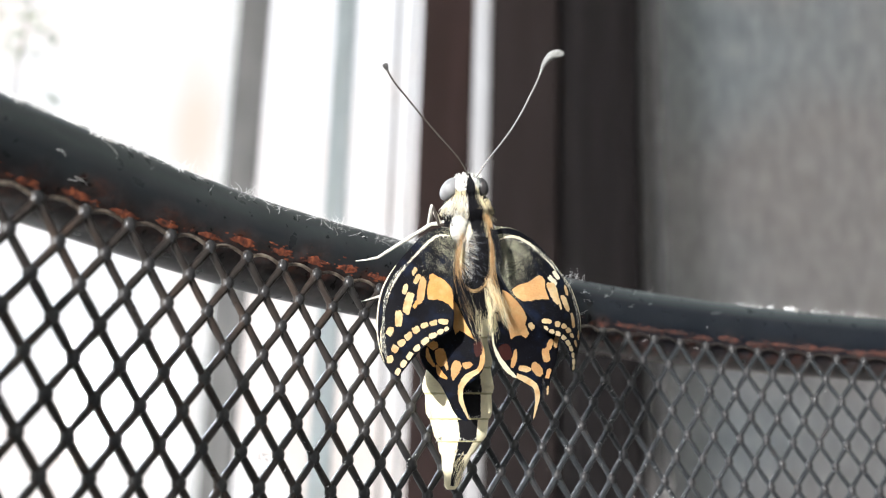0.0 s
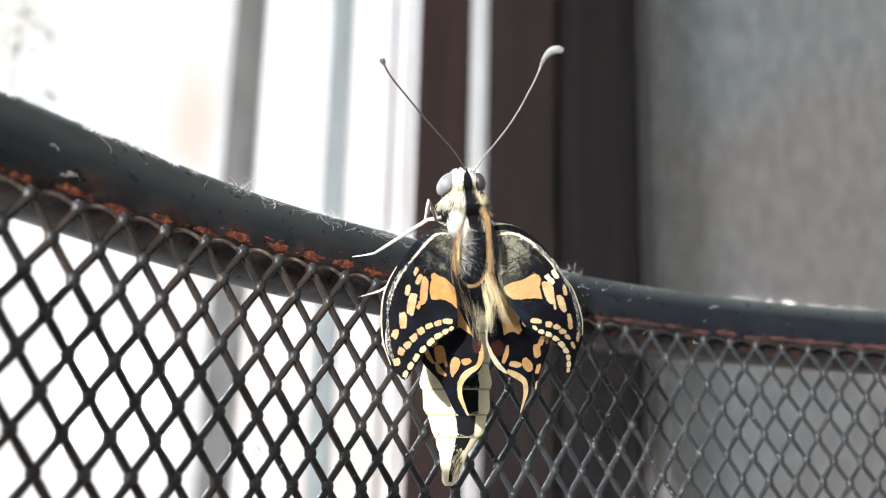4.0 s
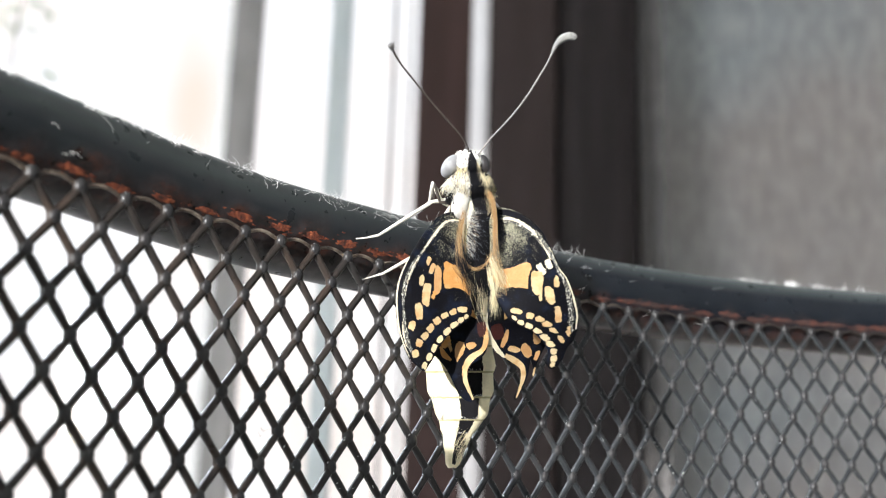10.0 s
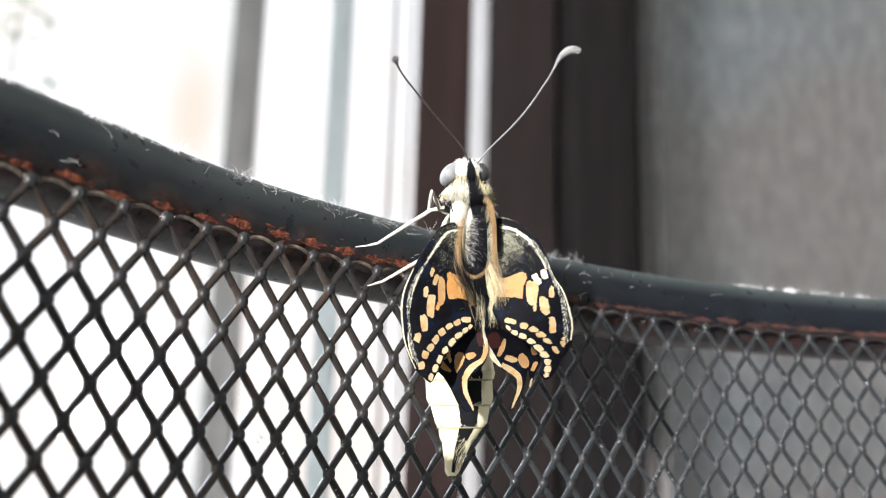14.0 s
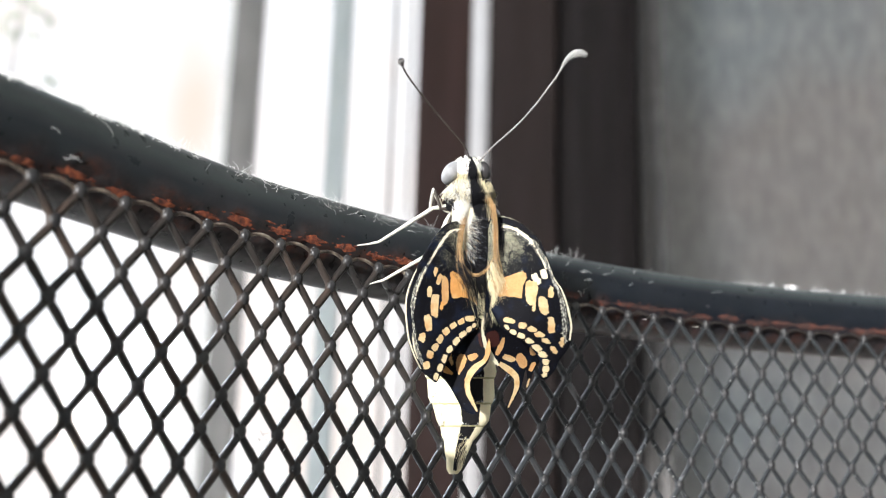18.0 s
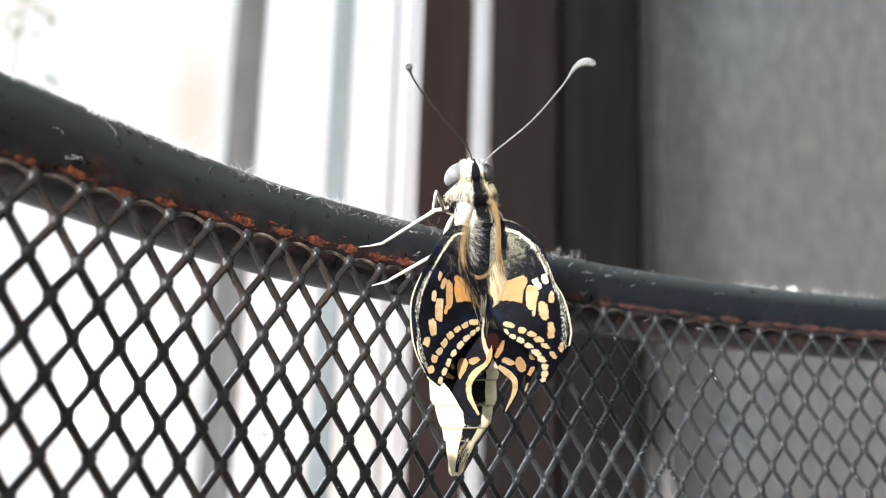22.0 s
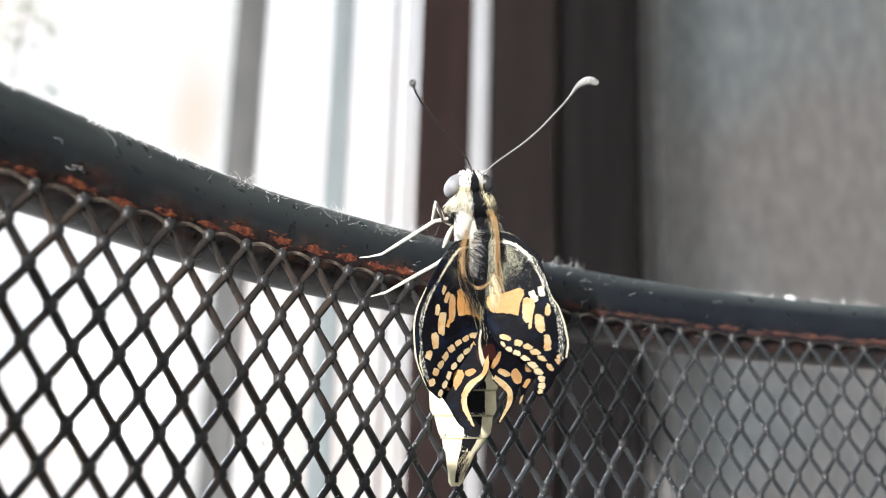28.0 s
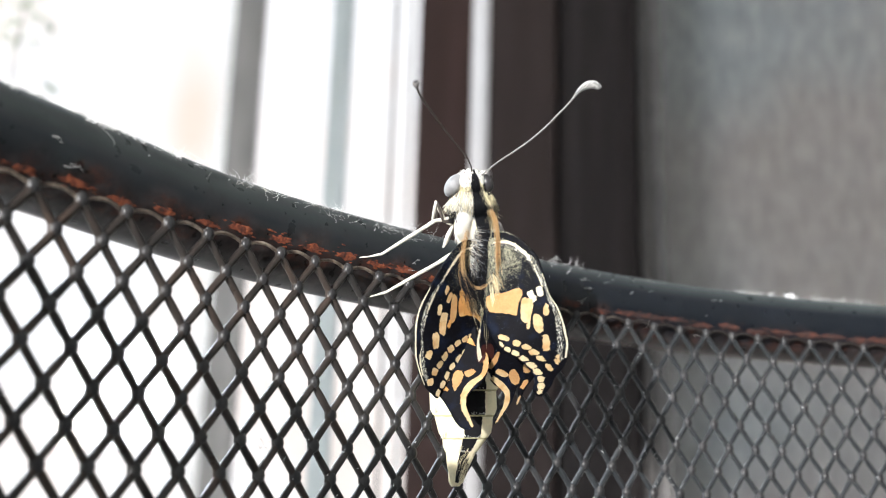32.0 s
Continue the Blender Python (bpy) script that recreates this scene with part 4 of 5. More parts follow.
marks(forewing_r, height_rf, HINGE_RF,
      spots_of(IVORY, ((984, 487, 9, 3.6, 52), (977, 496, 10.5, 4.2, 46)), 70) + spots_of(CREAM, ((979, 517, 20, 7.4, 70), (1001, 513, 9, 2.4, 75), (1000, 536, 16, 4.2, 68), (1013, 566, 13, 2.6, 82), (1023, 592, 9, 1.3, 92), (991, 540, 7, 2, 75)), 75)
      + [(GOLD, [(906, 512), (916, 505), (928, 501), (939, 497), (945, 491), (953, 487), (960, 489), (964, 496), (964, 508), (968, 520), (972, 530), (961, 529), (950, 530), (938, 532), (925, 533), (915, 527), (909, 520)])]
      + spots_of(CREAM, ((968, 568, 9, 4.6, 5), (986, 573, 5.4, 4.8, 25), (997.5, 577, 4.6, 4.4, 35), (1005.5, 584, 4.4, 4.0, 50), (1012, 593, 4.8, 2.8, 65), (1018, 607, 6, 1.8, 80)), 90)
      + spots_of(PALE, ((966, 580, 4.6, 2.6, 30), (976, 586, 5, 3.6, 25), (987, 590, 5, 3.8, 25), (997, 597, 5, 3.8, 40), (1005, 606, 5.5, 3.8, 55), (1010, 616, 5.2, 3.2, 70), (1013.5, 627.5, 5.2, 2.8, 85), (1015, 639.5, 5.4, 2.8, 92), (1014.5, 650, 4, 2.0, 95)), 110))
marks(forewing_r, height_rf, HINGE_RF,
      [(BLACK_H, ribbon_outline([(873, 412), (893, 408), (914, 413), (934, 425), (954, 442)], [8, 10, 9, 8, 6])),
       (FROST, ribbon_outline([(880, 427), (905, 422), (926, 428), (946, 441), (966, 459)], [4, 6, 6, 6, 4])),
       (IVORY, ribbon_outline([(884, 423), (905, 418), (926, 425), (946, 438), (966, 457), (984, 480)], [2, 4, 4.5, 4, 3, 1])),
       (FROST, ribbon_outline([(946, 436), (972, 461), (990, 483), (1004, 505), (1014, 526), (1021, 552)], [4, 4, 2.5, 2.5, 2.5, 1.5])),
       (FROST, ribbon_outline([(1008, 510), (1016, 534), (1022, 562), (1025, 594)], [1.5, 4, 3.5, 1.5]))], "wing_streak", 0.35, 1.8)
marks(forewing_r, height_rf, HINGE_RF,
      [(IVORY, ribbon_outline([(974, 459), (996, 489), (1010, 510), (1019.5, 536), (1026, 562), (1027.5, 588)], [0.6, 0.9, 1.0, 1.2, 1.2, 0.8]))], "wing_margin", 0.35, 0.3)


# hindwings with short tails
def height_lh(x, y):
    return -15 + 0.557 * (x - 843) + 2 * noise.noise((x / 25, y / 25, 7))


def height_rh(x, y):
    return 25 - 0.50 * (x - 895) + 20 * min(1, max(0, (612 - y) / 60)) + 0.1135 * (y - 623) + 2 * noise.noise((x / 25, y / 25, 9))


HINGE_LH = Vector((37.9, -37.8, 36.6)) * UNIT
HINGE_RH = Vector((72.5, -38.6, 16.6)) * UNIT
hindwing_l = make_wing("hindwing", "blue-black tailed hindwing with orange crescents",
                       ((812, 480), (796, 515), (776, 560), (754, 598), (744, 622), (750, 646), (764, 662), (780, 680), (793, 704), (803, 726), (815, 739),
                        (829, 741), (827, 724), (820, 703), (824, 683), (841, 670), (853, 656), (857, 636), (853, 616), (848, 596), (838, 568), (832, 535), (830, 500)),
                       height_lh, HINGE_LH, BLACK_H)
marks(hindwing_l, height_lh, HINGE_LH,
      [(ORANGE, [(802, 533), (809, 542), (815, 556), (822, 570), (830, 584), (837, 600), (829, 596), (820, 589), (813, 586), (806, 593), (802, 580), (800, 556)])]
      + spots_of(ORANGE, ((764, 609, 12, 8, 40), (781, 632, 15, 9, 75)), 130)
      + spots_of(GOLD, ((827, 646, 9, 5.5, 170), (790, 646, 9, 2.5, 75)), 140)
      + [(GOLD, [(801, 641), (807, 637), (814, 640), (817, 648), (813, 658), (807, 667), (802, 673), (799, 664), (798, 652)])]
      + [(ORANGE, ribbon_outline([(757, 616), (760, 634), (770, 648)], [3, 9, 4])), (ORANGE, ribbon_outline([(773, 646), (780, 660), (792, 670)], [4, 10, 4]))]
      + [(GOLD, ribbon_outline([(850, 612), (853, 632), (848, 652), (832, 664)], [5, 9, 8, 9])),
         (CREAM, ribbon_outline([(846, 656), (828, 666), (816, 684), (816, 706), (823, 724), (829, 739)], [7, 11.5, 10, 8, 5.5, 2]))]
      + spots_of(BRICK, ((845, 619, 13, 8, 85),), 160))
hindwing_r = make_wing("hindwing", "blue-black tailed hindwing with a brick-red eyespot",
                       ((868, 470), (892, 505), (930, 548), (968, 572), (986, 590), (988, 612), (983, 640), (974, 668), (971, 690), (965, 680), (960, 668), (959, 694), (953, 720),
                        (945, 742), (940, 736), (948, 715), (948, 692), (938, 681), (921, 675), (904, 662), (888, 644), (876, 629), (872, 604), (870, 570), (866, 520)),
                       height_rh, HINGE_RH, BLACK_H)
marks(hindwing_r, height_rh, HINGE_RH,
      [(GOLD, [(888, 512), (902, 520), (915, 533), (926, 548), (932, 562), (929, 574), (936, 590), (930, 598), (921, 592), (911, 595), (904, 600), (897, 570), (890, 540)]),
       (IVORY, ribbon_outline([(871, 588), (874, 612), (884, 634), (898, 654), (914, 668)], [3, 4, 8, 9, 4])),
       (GOLD, ribbon_outline([(912, 618), (910, 634), (906, 650)], [4, 10, 6])),
       (CREAM, ribbon_outline([(914, 664), (932, 672), (947, 683), (951, 702), (948, 722), (944, 740)], [8, 11, 10, 8, 5, 1.5]))]
      + spots_of(CREAM, ((940, 577, 6, 5, 50), (928, 652, 11, 5, 8), (969, 690, 9, 1.6, 95)), 180)
      + spots_of(GOLD, ((950, 653, 14, 8, 65), (966, 628, 14, 6.5, 80), (973, 608, 10, 4.5, 110), (984, 602, 13, 3.4, 100), (970, 660, 10, 4, 105)), 190)
      + spots_of(BRICK, ((894, 622, 14, 11, 70),), 200))


# body
def egg(name, x, y, w, rx, ry, rw, mat, label="", turn=0.0, parent=None, rings=14, rough=0.04, seed=0):
    """A slightly uneven rounded body part."""
    bm = bmesh.new()
    bmesh.ops.create_uvsphere(bm, u_segments=28, v_segments=rings * 2, radius=1.0)
    c = at(x, y, w)
    rot = Matrix.Rotation(radians(-turn), 3, "Z")
    for v in bm.verts:
        k = 1 + rough * noise.noise(v.co * 2.3 + Vector((seed, 0, 0)))
        v.co = c + rot @ Vector((v.co.x * rx * k, v.co.y * ry * k, v.co.z * rw * k)) * UNIT
    for f in bm.faces:
        f.smooth = True
    return part(name, bm, mat, parent or butterfly, label)


egg("thorax", 842, 454, -6, 31, 74, 44, BODY_BLACK, "black furry thorax", seed=1)
egg("shoulder", 812, 402, 4, 17, 29, 26, BODY_CREAM, "white furry shoulder lobe", 4, seed=5)
egg("collar", 826, 368, -4, 44, 31, 34, BODY_BLACK, "dark collar under cream fur", seed=2)
egg("wing_base", 785, 424, -18, 4.5, 22, 7, LEG_PALE, "pale plate at the wing base", 24, seed=8, rough=0.2)
egg("wing_base", 873, 408, -16, 7, 15, 8, BODY_GREY, "grey plate at the wing base", -28, seed=9, rough=0.2)
head = egg("head", 826, 331, 2, 25, 25, 26, BODY_BLACK, "small dark head under cream fur", seed=3)
egg("eye", 795, 335, 2, 15, 23, 20, EYE_GREY, "round pale grey compound eye", 36, head, rough=0.0)
# darker copy of the eye grey, with the unlit side's shade in it
EYE_SHADED = material("shaded_compound_eye", (0.032, 0.03, 0.031), 0.35)
egg("eye", 852, 331, 0, 11.5, 17, 17, EYE_SHADED, "round compound eye, shade put into its dark grey", -16, head, rough=0.0)


def axis_abdomen(y):
    """Middle, half width and depth of the abdomen at height y."""
    rows = ((535, 838, 30, -44), (590, 822, 40, -78), (640, 811, 58, -85), (690, 810.5, 62, -90), (735, 812.5, 55.5, -94), (775, 815, 43, -96), (803, 808, 28, -102), (835, 802, 17, -108), (850, 800, 14, -113), (858, 799, 12, -115), (863, 798, 7, -116))
    for a, b in zip(rows, rows[1:]):
        if y <= b[0]:
            f = (y - a[0]) / (b[0] - a[0])
            return tuple(p + (q - p) * f for p, q in zip(a[1:], b[1:]))
    return rows[-1][1:]


def ring_point(y, angle, grow):
    x, r, w = axis_abdomen(y)
    s, c = math.sin(radians(angle)), math.cos(radians(angle))
    return at(x + r * grow * s, y, w + r * 0.5 * grow * c)


def abdomen_ring(y0, y1, seed):
    """One segment, flaring to a slightly ragged lower lip."""
    verts, faces = [], []
    steps, sides = 7, 40
    for k in range(steps + 1):
        f = k / steps
        y = y0 + (y1 - y0) * f + (3 if k == steps else 0)
        grow = 0.955 + 0.105 * f ** 1.2 - (0.06 if k == steps else 0)
        for i in range(sides):
            a = 360 * i / sides
            lip = 1.6 * noise.noise((i * 0.7, seed, 2)) if k >= steps - 1 else 0
            verts.append(ring_point(y + lip, a, grow + 0.012 * noise.noise((i * 0.5, y * 0.08, seed))))
    for k in range(steps):
        for i in range(sides):
            t = (i + 1) % sides
            faces.append((k * sides + i, (k + 1) * sides + i, (k + 1) * sides + t, k * sides + t))
    return verts, faces


def seam_band(y, seed):
    """The olive skin where one segment slips under the next, the lip's shade painted in."""
    verts, faces = [], []
    for k, dy in enumerate((2.0, 4.0, 6.5)):
        for i in range(40):
            jag = 1.4 * noise.noise((i * 0.9, seed * 3, 5)) if k == 2 else 0
            verts.append(ring_point(y + dy + jag, 360 * i / 40, (0.985, 0.985, 0.976)[k]))
    for k in range(2):
        for i in range(40):
            t = (i + 1) % 40
            faces.append((k * 40 + i, (k + 1) * 40 + i, (k + 1) * 40 + t, k * 40 + t))
    return verts, faces


SEAM_SHADE = scale_colour("olive_skin_with_shade", (0.50, 0.45, 0.24), 0.7, 0.0, 0.3)


def stripe(y0, y1, seed, half0, half1, mid):
    """The black band along the back of one segment, with a frayed edge."""
    verts, faces = [], []
    steps, across = 26, 8
    for k in range(steps + 1):
        f = k / steps
        y = y0 + (y1 - y0) * f
        half = half0 + (half1 - half0) * f
        for i in range(across + 1):
            e = i / across * 2 - 1
            fray = (3.2 * noise.noise((k * 1.3, seed * 5, i * 3.0)) + 1.6 * noise.noise((k * 3.7, seed, i))) if abs(e) == 1 else 0
            verts.append(ring_point(y, mid + e * half + (fray if e > 0 else -fray), 0.970 + 0.105 * f ** 1.2))
    n = across + 1
    for k in range(steps):
        for i in range(across):
            faces.append((k * n + i, (k + 1) * n + i, (k + 1) * n + i + 1, k * n + i + 1))
    return verts, faces


CUTS = (535, 592, 645, 691, 736, 776, 801, 834, 862)
for k, (y0, y1) in enumerate(zip(CUTS, CUTS[1:])):
    seg = part("abdomen_segment", mesh_from("abdomen_segment", *abdomen_ring(y0, y1, k), BODY_CREAM), BODY_CREAM, butterfly, "cream abdomen segment")
    if 0 < k < 6:
        part("seam_band", mesh_from("seam_band", *seam_band(y0, k), SEAM_SHADE), SEAM_SHADE, seg, "olive band with painted shade under the lip of a segment")
    half = (28, 27, 23, 24, 21, 21, 18, 16)[k]
    part("dorsal_stripe", mesh_from("dorsal_stripe", *stripe(y0 + 1, y1 + 2.8, k, half, half - 2, (16, 17, 18, 18, 18, 17, 14, 8)[k]), BODY_BLACK), BODY_BLACK, seg, "black dorsal stripe")


def seam_flecks(y, half, mid, seed):
    """White scales along the lip of a segment, across the black stripe."""
    rnd = random.Random(seed)
    out = []
    for _ in range(20):
        a = mid + rnd.uniform(-half, half)
        q = ring_point(y + rnd.gauss(0, 1.6), a, 1.068)
        d = ring_point(y + rnd.uniform(1.2, 2.6), a + rnd.uniform(-2.2, 2.2), 1.075)
        out.append(sweep([q, q.lerp(d, 0.5), d], [0.45 * UNIT, 0.4 * UNIT, 0.1 * UNIT], 4))
    return merged(out)


for y, half, mid, seed in ((691, 22, 18, 1), (736, 22, 18, 2), (776, 19, 17, 3), (802, 17, 16, 4)):
    tagged(part("fur", mesh_from("fur", *seam_flecks(y, half, mid, seed), FUR_WHITE), FUR_WHITE, butterfly, "white scale fringe across the abdomen"), kind="stuff")


def fur(name, mat, label, count, seed, roots, ends, thick, sag=0.0, wander=1.3):
    """Tapering hairs from one patch of the body to another; patches are (x0, x1, y0, y1, w0, w1)."""
    rnd = random.Random(seed)
    out = []
    for _ in range(count):
        f, g = rnd.random(), rnd.random()
        a = Vector((roots[0] + (roots[1] - roots[0]) * f, roots[2] + (roots[3] - roots[2]) * g, roots[4] + (roots[5] - roots[4]) * rnd.random()))
        b = Vector((ends[0] + (ends[1] - ends[0]) * min(1, max(0, f + rnd.gauss(0, 0.07))), ends[2] + (ends[3] - ends[2]) * min(1, max(0, g + rnd.gauss(0, 0.07))), ends[4] + (ends[5] - ends[4]) * rnd.random()))
        bend = Vector((rnd.gauss(0, wander), rnd.gauss(0, wander), abs(rnd.gauss(0, wander)) + sag))
        pts = []
        for k in range(6):
            t = k / 5
            q = a.lerp(b, t) + bend * (4 * t * (1 - t))
            pts.append(at(*q))
        r = thick * rnd.uniform(0.6, 1.2) * UNIT
        out.append(sweep(pts, [r, r, r * 0.9, r * 0.75, r * 0.5, r * 0.15], 4))
    return tagged(part(name, mesh_from(name, *merged(out), mat), mat, butterfly, label), kind="stuff")


# the coat: hairs that lie along the rounded body, in patches of one colour and one lie
DOMES = ((842, 454, -6, 31, 74, 44), (812, 402, 4, 17, 29, 26), (826, 368, -4, 44, 31, 34), (826, 331, 2, 25, 25, 26))


def body_height(x, y):
    """How far the furry body stands towards the viewer at a place of the sheet."""
    best = -8.0
    for cx, cy, cw, rx, ry, rw in DOMES:
        q = 1 - ((x - cx) / rx) ** 2 - ((y - cy) / ry) ** 2
        if q > 0:
            best = max(best, cw + rw * math.sqrt(q))
    return best


def in_shape(shape, x, y):
    hit = False
    for (x1, y1), (x2, y2) in zip(shape, shape[1:] + shape[:1]):
        if (y1 > y) != (y2 > y) and x < (x2 - x1) * (y - y1) / (y2 - y1) + x1:
            hit = not hit
    return hit


def pelt(mat, label, count, seed, shape, lie, length, thick=0.42, lift=3.0, curl=0.25, clump=0.5):
    """A patch of coat: lie gives the hairs' way at a place; they gather into small tufts."""
    rnd = random.Random(seed)
    xs, ys = [q[0] for q in shape], [q[1] for q in shape]
    out = []
    while len(out) < count:
        x, y = rnd.uniform(min(xs), max(xs)), rnd.uniform(min(ys), max(ys))
        if not in_shape(shape, x, y):
            continue
        dx, dy = lie(x, y)
        tuft = (noise.noise((x / 5, y / 5, seed)), noise.noise((x / 5, y / 5, seed + 40)))
        dx, dy = dx + clump * tuft[0] + rnd.gauss(0, 0.14), dy + clump * tuft[1] + rnd.gauss(0, 0.14)
        d = math.hypot(dx, dy) or 1
        dx, dy = dx / d, dy / d
        step = length * rnd.uniform(0.55, 1.25) / 5
        turn = curl * rnd.gauss(0, 0.5) + curl * tuft[0]
        up = lift * rnd.uniform(0.4, 1.4)
        pts = []
        for k in range(6):
            t = k / 5
            pts.append(at(x, y, body_height(x, y) + 0.4 + up * (1 - (1 - t) ** 2)))
            x, y = x + dx * step, y + dy * step
            c, e = math.cos(turn * 0.4), math.sin(turn * 0.4)
            dx, dy = dx * c - dy * e, dx * e + dy * c
        r = thick * rnd.uniform(0.6, 1.25) * UNIT
        out.append(sweep(pts, [r, r, r * 0.95, r * 0.8, r * 0.55, r * 0.15], 4))
    return tagged(part("fur", mesh_from("fur", *merged(out), mat), mat, butterfly, label), kind="stuff")


def down(x, y):
    return 0.1, 1.0


def left_collar(x, y):
    f = min(1, max(0, (822 - x) / 40))
    return -0.45 * f, 1.0 - 0.2 * f


def right_collar(x, y):
    return 0.02 + 0.35 * math.sin(y / 8), 1.0


def across_back(x, y):
    f = min(1, max(0, (y - 400) / 110))
    return 1.0 - 0.55 * f, 0.12 + 0.9 * f


CROWN_L = [(802, 326), (804, 314), (812, 310), (824, 308), (830, 313), (826, 322), (826, 336), (812, 341), (805, 335)]
CROWN_R = [(830, 310), (838, 309), (845, 311), (850, 317), (849, 330), (844, 337), (840, 326), (834, 316)]
COLLAR_L = [(784, 362), (800, 347), (822, 338), (828, 356), (831, 376), (816, 383), (796, 380), (783, 374)]
COLLAR_R = [(848, 336), (856, 344), (867, 354), (871, 380), (866, 404), (859, 407), (855, 384), (850, 354)]
BAND = [(825, 330), (836, 328), (847, 340), (855, 362), (857, 404), (846, 412), (833, 386), (827, 362)]
LOBE = [(797, 384), (809, 375), (825, 379), (832, 394), (828, 410), (821, 424), (803, 430), (796, 412)]
BACK_L = [(818, 408), (831, 402), (833, 430), (832, 470), (826, 500), (818, 496), (814, 460)]
BACK_MID = [(832, 406), (852, 404), (866, 420), (872, 470), (868, 520), (838, 526), (824, 480)]
pelt(FUR_BLACK, "black fur between the antennae", 500, 5, [(825, 315), (834, 314), (843, 338), (826, 338)], down, 11, 0.5)
pelt(FUR_WHITE, "white tuft of the crown", 460, 1, CROWN_L, lambda x, y: (-0.25, -1.0), 6, 0.5, 3, 0.8)
pelt(FUR_WHITE, "white tuft of the crown", 280, 2, CROWN_R, lambda x, y: (0.3, -1.0), 6, 0.5, 3, 0.8)
pelt(FUR_CREAM, "cream fur beside the eye", 160, 3, [(805, 334), (826, 334), (828, 350), (800, 352)], left_collar, 12, 0.42)
pelt(FUR_CREAM, "cream fur beside the eye", 90, 4, [(838, 326), (845, 326), (848, 348), (841, 344)], down, 14, 0.42)
pelt(FUR_BLACK, "black fur of the collar", 900, 6, BAND, down, 20, 0.5, 3.5)
pelt(FUR_CREAM, "cream fur of the collar", 620, 7, COLLAR_L, left_collar, 13, 0.42, 3, 0.6, 0.6)
pelt(FUR_WHITE, "white fur of the collar", 420, 8, COLLAR_L, left_collar, 13, 0.40, 4, 0.6, 0.6)
pelt(FUR_BLACK, "dark hairs in the collar", 190, 9, COLLAR_L, left_collar, 15, 0.36, 4, 0.6, 0.8)
# black hairs laid in as the shade between collar and shoulder
pelt(FUR_BLACK, "black fur put in for the shade behind the collar", 260, 10, [(784, 375), (800, 377), (798, 395), (786, 394)], down, 10, 0.5, 4)
pelt(FUR_CREAM, "cream fur of the collar", 620, 11, COLLAR_R, right_collar, 14, 0.40, 3, 0.7, 0.7)
pelt(FUR_BLACK, "dark hairs in the collar", 150, 12, COLLAR_R, right_collar, 14, 0.40, 3.5, 0.7, 0.7)
pelt(FUR_WHITE, "white fur of the shoulder", 1700, 13, LOBE, down, 17, 0.40, 4, 0.15, 0.35)
pelt(FUR_CREAM, "cream edge of the shoulder", 110, 14, [(824, 384), (832, 394), (830, 408), (824, 404)], down, 16, 0.42, 4)
pelt(FUR_CREAM, "cream fur under the shoulder", 260, 19, [(804, 426), (823, 424), (818, 456), (807, 460)], down, 20, 0.28, 5, 0.2, 0.3)
pelt(FUR_AMBER, "amber fur of the flank", 150, 20, [(805, 444), (818, 446), (816, 490), (806, 512)], down, 22, 0.22, 6, 0.2, 0.3)
pelt(FUR_BLACK, "black fur of the back", 1500, 15, BACK_MID, down, 24, 0.45, 2.5)
pelt(FUR_GREY, "grey sheen hairs of the back", 170, 16, BACK_MID, across_back, 16, 0.20, 3.5)
pelt(FUR_WHITE, "white fringe across the back", 260, 17, BACK_L, across_back, 17, 0.17, 3.5, 0.2, 0.35)
pelt(FUR_TAN, "tan fringe across the back", 70, 18, BACK_L, across_back, 13, 0.17, 3, 0.2, 0.25)
fur("fur", FUR_BLACK, "dark waist fur", 1000, 12, (824, 880, 492, 545, 22, 36), (826, 884, 528, 568, 24, 40), 0.4, 2, 4)


# frayed sides and tip of the abdomen
for y, x0, seed in ((645, 756, 31), (691, 756, 32), (736, 761, 33), (776, 773, 34)):
    fur("fur", FUR_WHITE, "cream fringe of a segment", 46, seed, (x0, x0 + 8, y - 26, y - 2, -96, -70), (x0 - 3, x0 + 5, y - 14, y + 6, -96, -70), 0.35)
fur("fur", FUR_BLACK, "black tip fur", 60, 35, (806, 822, 790, 836, -96, -86), (802, 814, 806, 860, -98, -90), 0.5, 1, 2)
fur("fur", FUR_CREAM, "cream tip fur", 40, 36, (806, 826, 788, 836, -96, -84), (800, 814, 806, 860, -98, -88), 0.35, 1, 2)


def fur_along(mat, label, count, seed, path, spread, thick):
    """A lock of hairs that follows a path, fanning out by spread."""
    rnd = random.Random(seed)
    line = curve_through(path, 4, closed=False)
    n = len(line)
    out = []
    for _ in range(count):
        a = Vector((rnd.gauss(0, 1), rnd.gauss(0, 1), rnd.gauss(0, 0.8)))
        b = Vector((rnd.gauss(0, 1), rnd.gauss(0, 1), rnd.gauss(0, 0.8)))
        k0, k1 = int(rnd.uniform(0, n * 0.3)), int(rnd.uniform(n * 0.65, n))
        pts = []
        for k in range(k0, k1):
            t = k / (n - 1)
            pts.append(at(*(Vector(line[k]) + a * spread[0] * (1 - t) + b * spread[1] * t)))
        m = len(pts)
        if m < 3:
            continue
        r = thick * rnd.uniform(0.6, 1.2) * UNIT
        out.append(sweep(pts, [r * (1 - 0.8 * (k / (m - 1)) ** 2) for k in range(m)], 4))
    return tagged(part("fur", mesh_from("fur", *merged(out), mat), mat, butterfly, label), kind="stuff")


fur_along(FUR_AMBER, "amber side lock", 56, 21, [(818, 414, 34), (813, 440, 42), (809, 478, 49), (813, 520, 54)], (3.5, 4), 0.2)
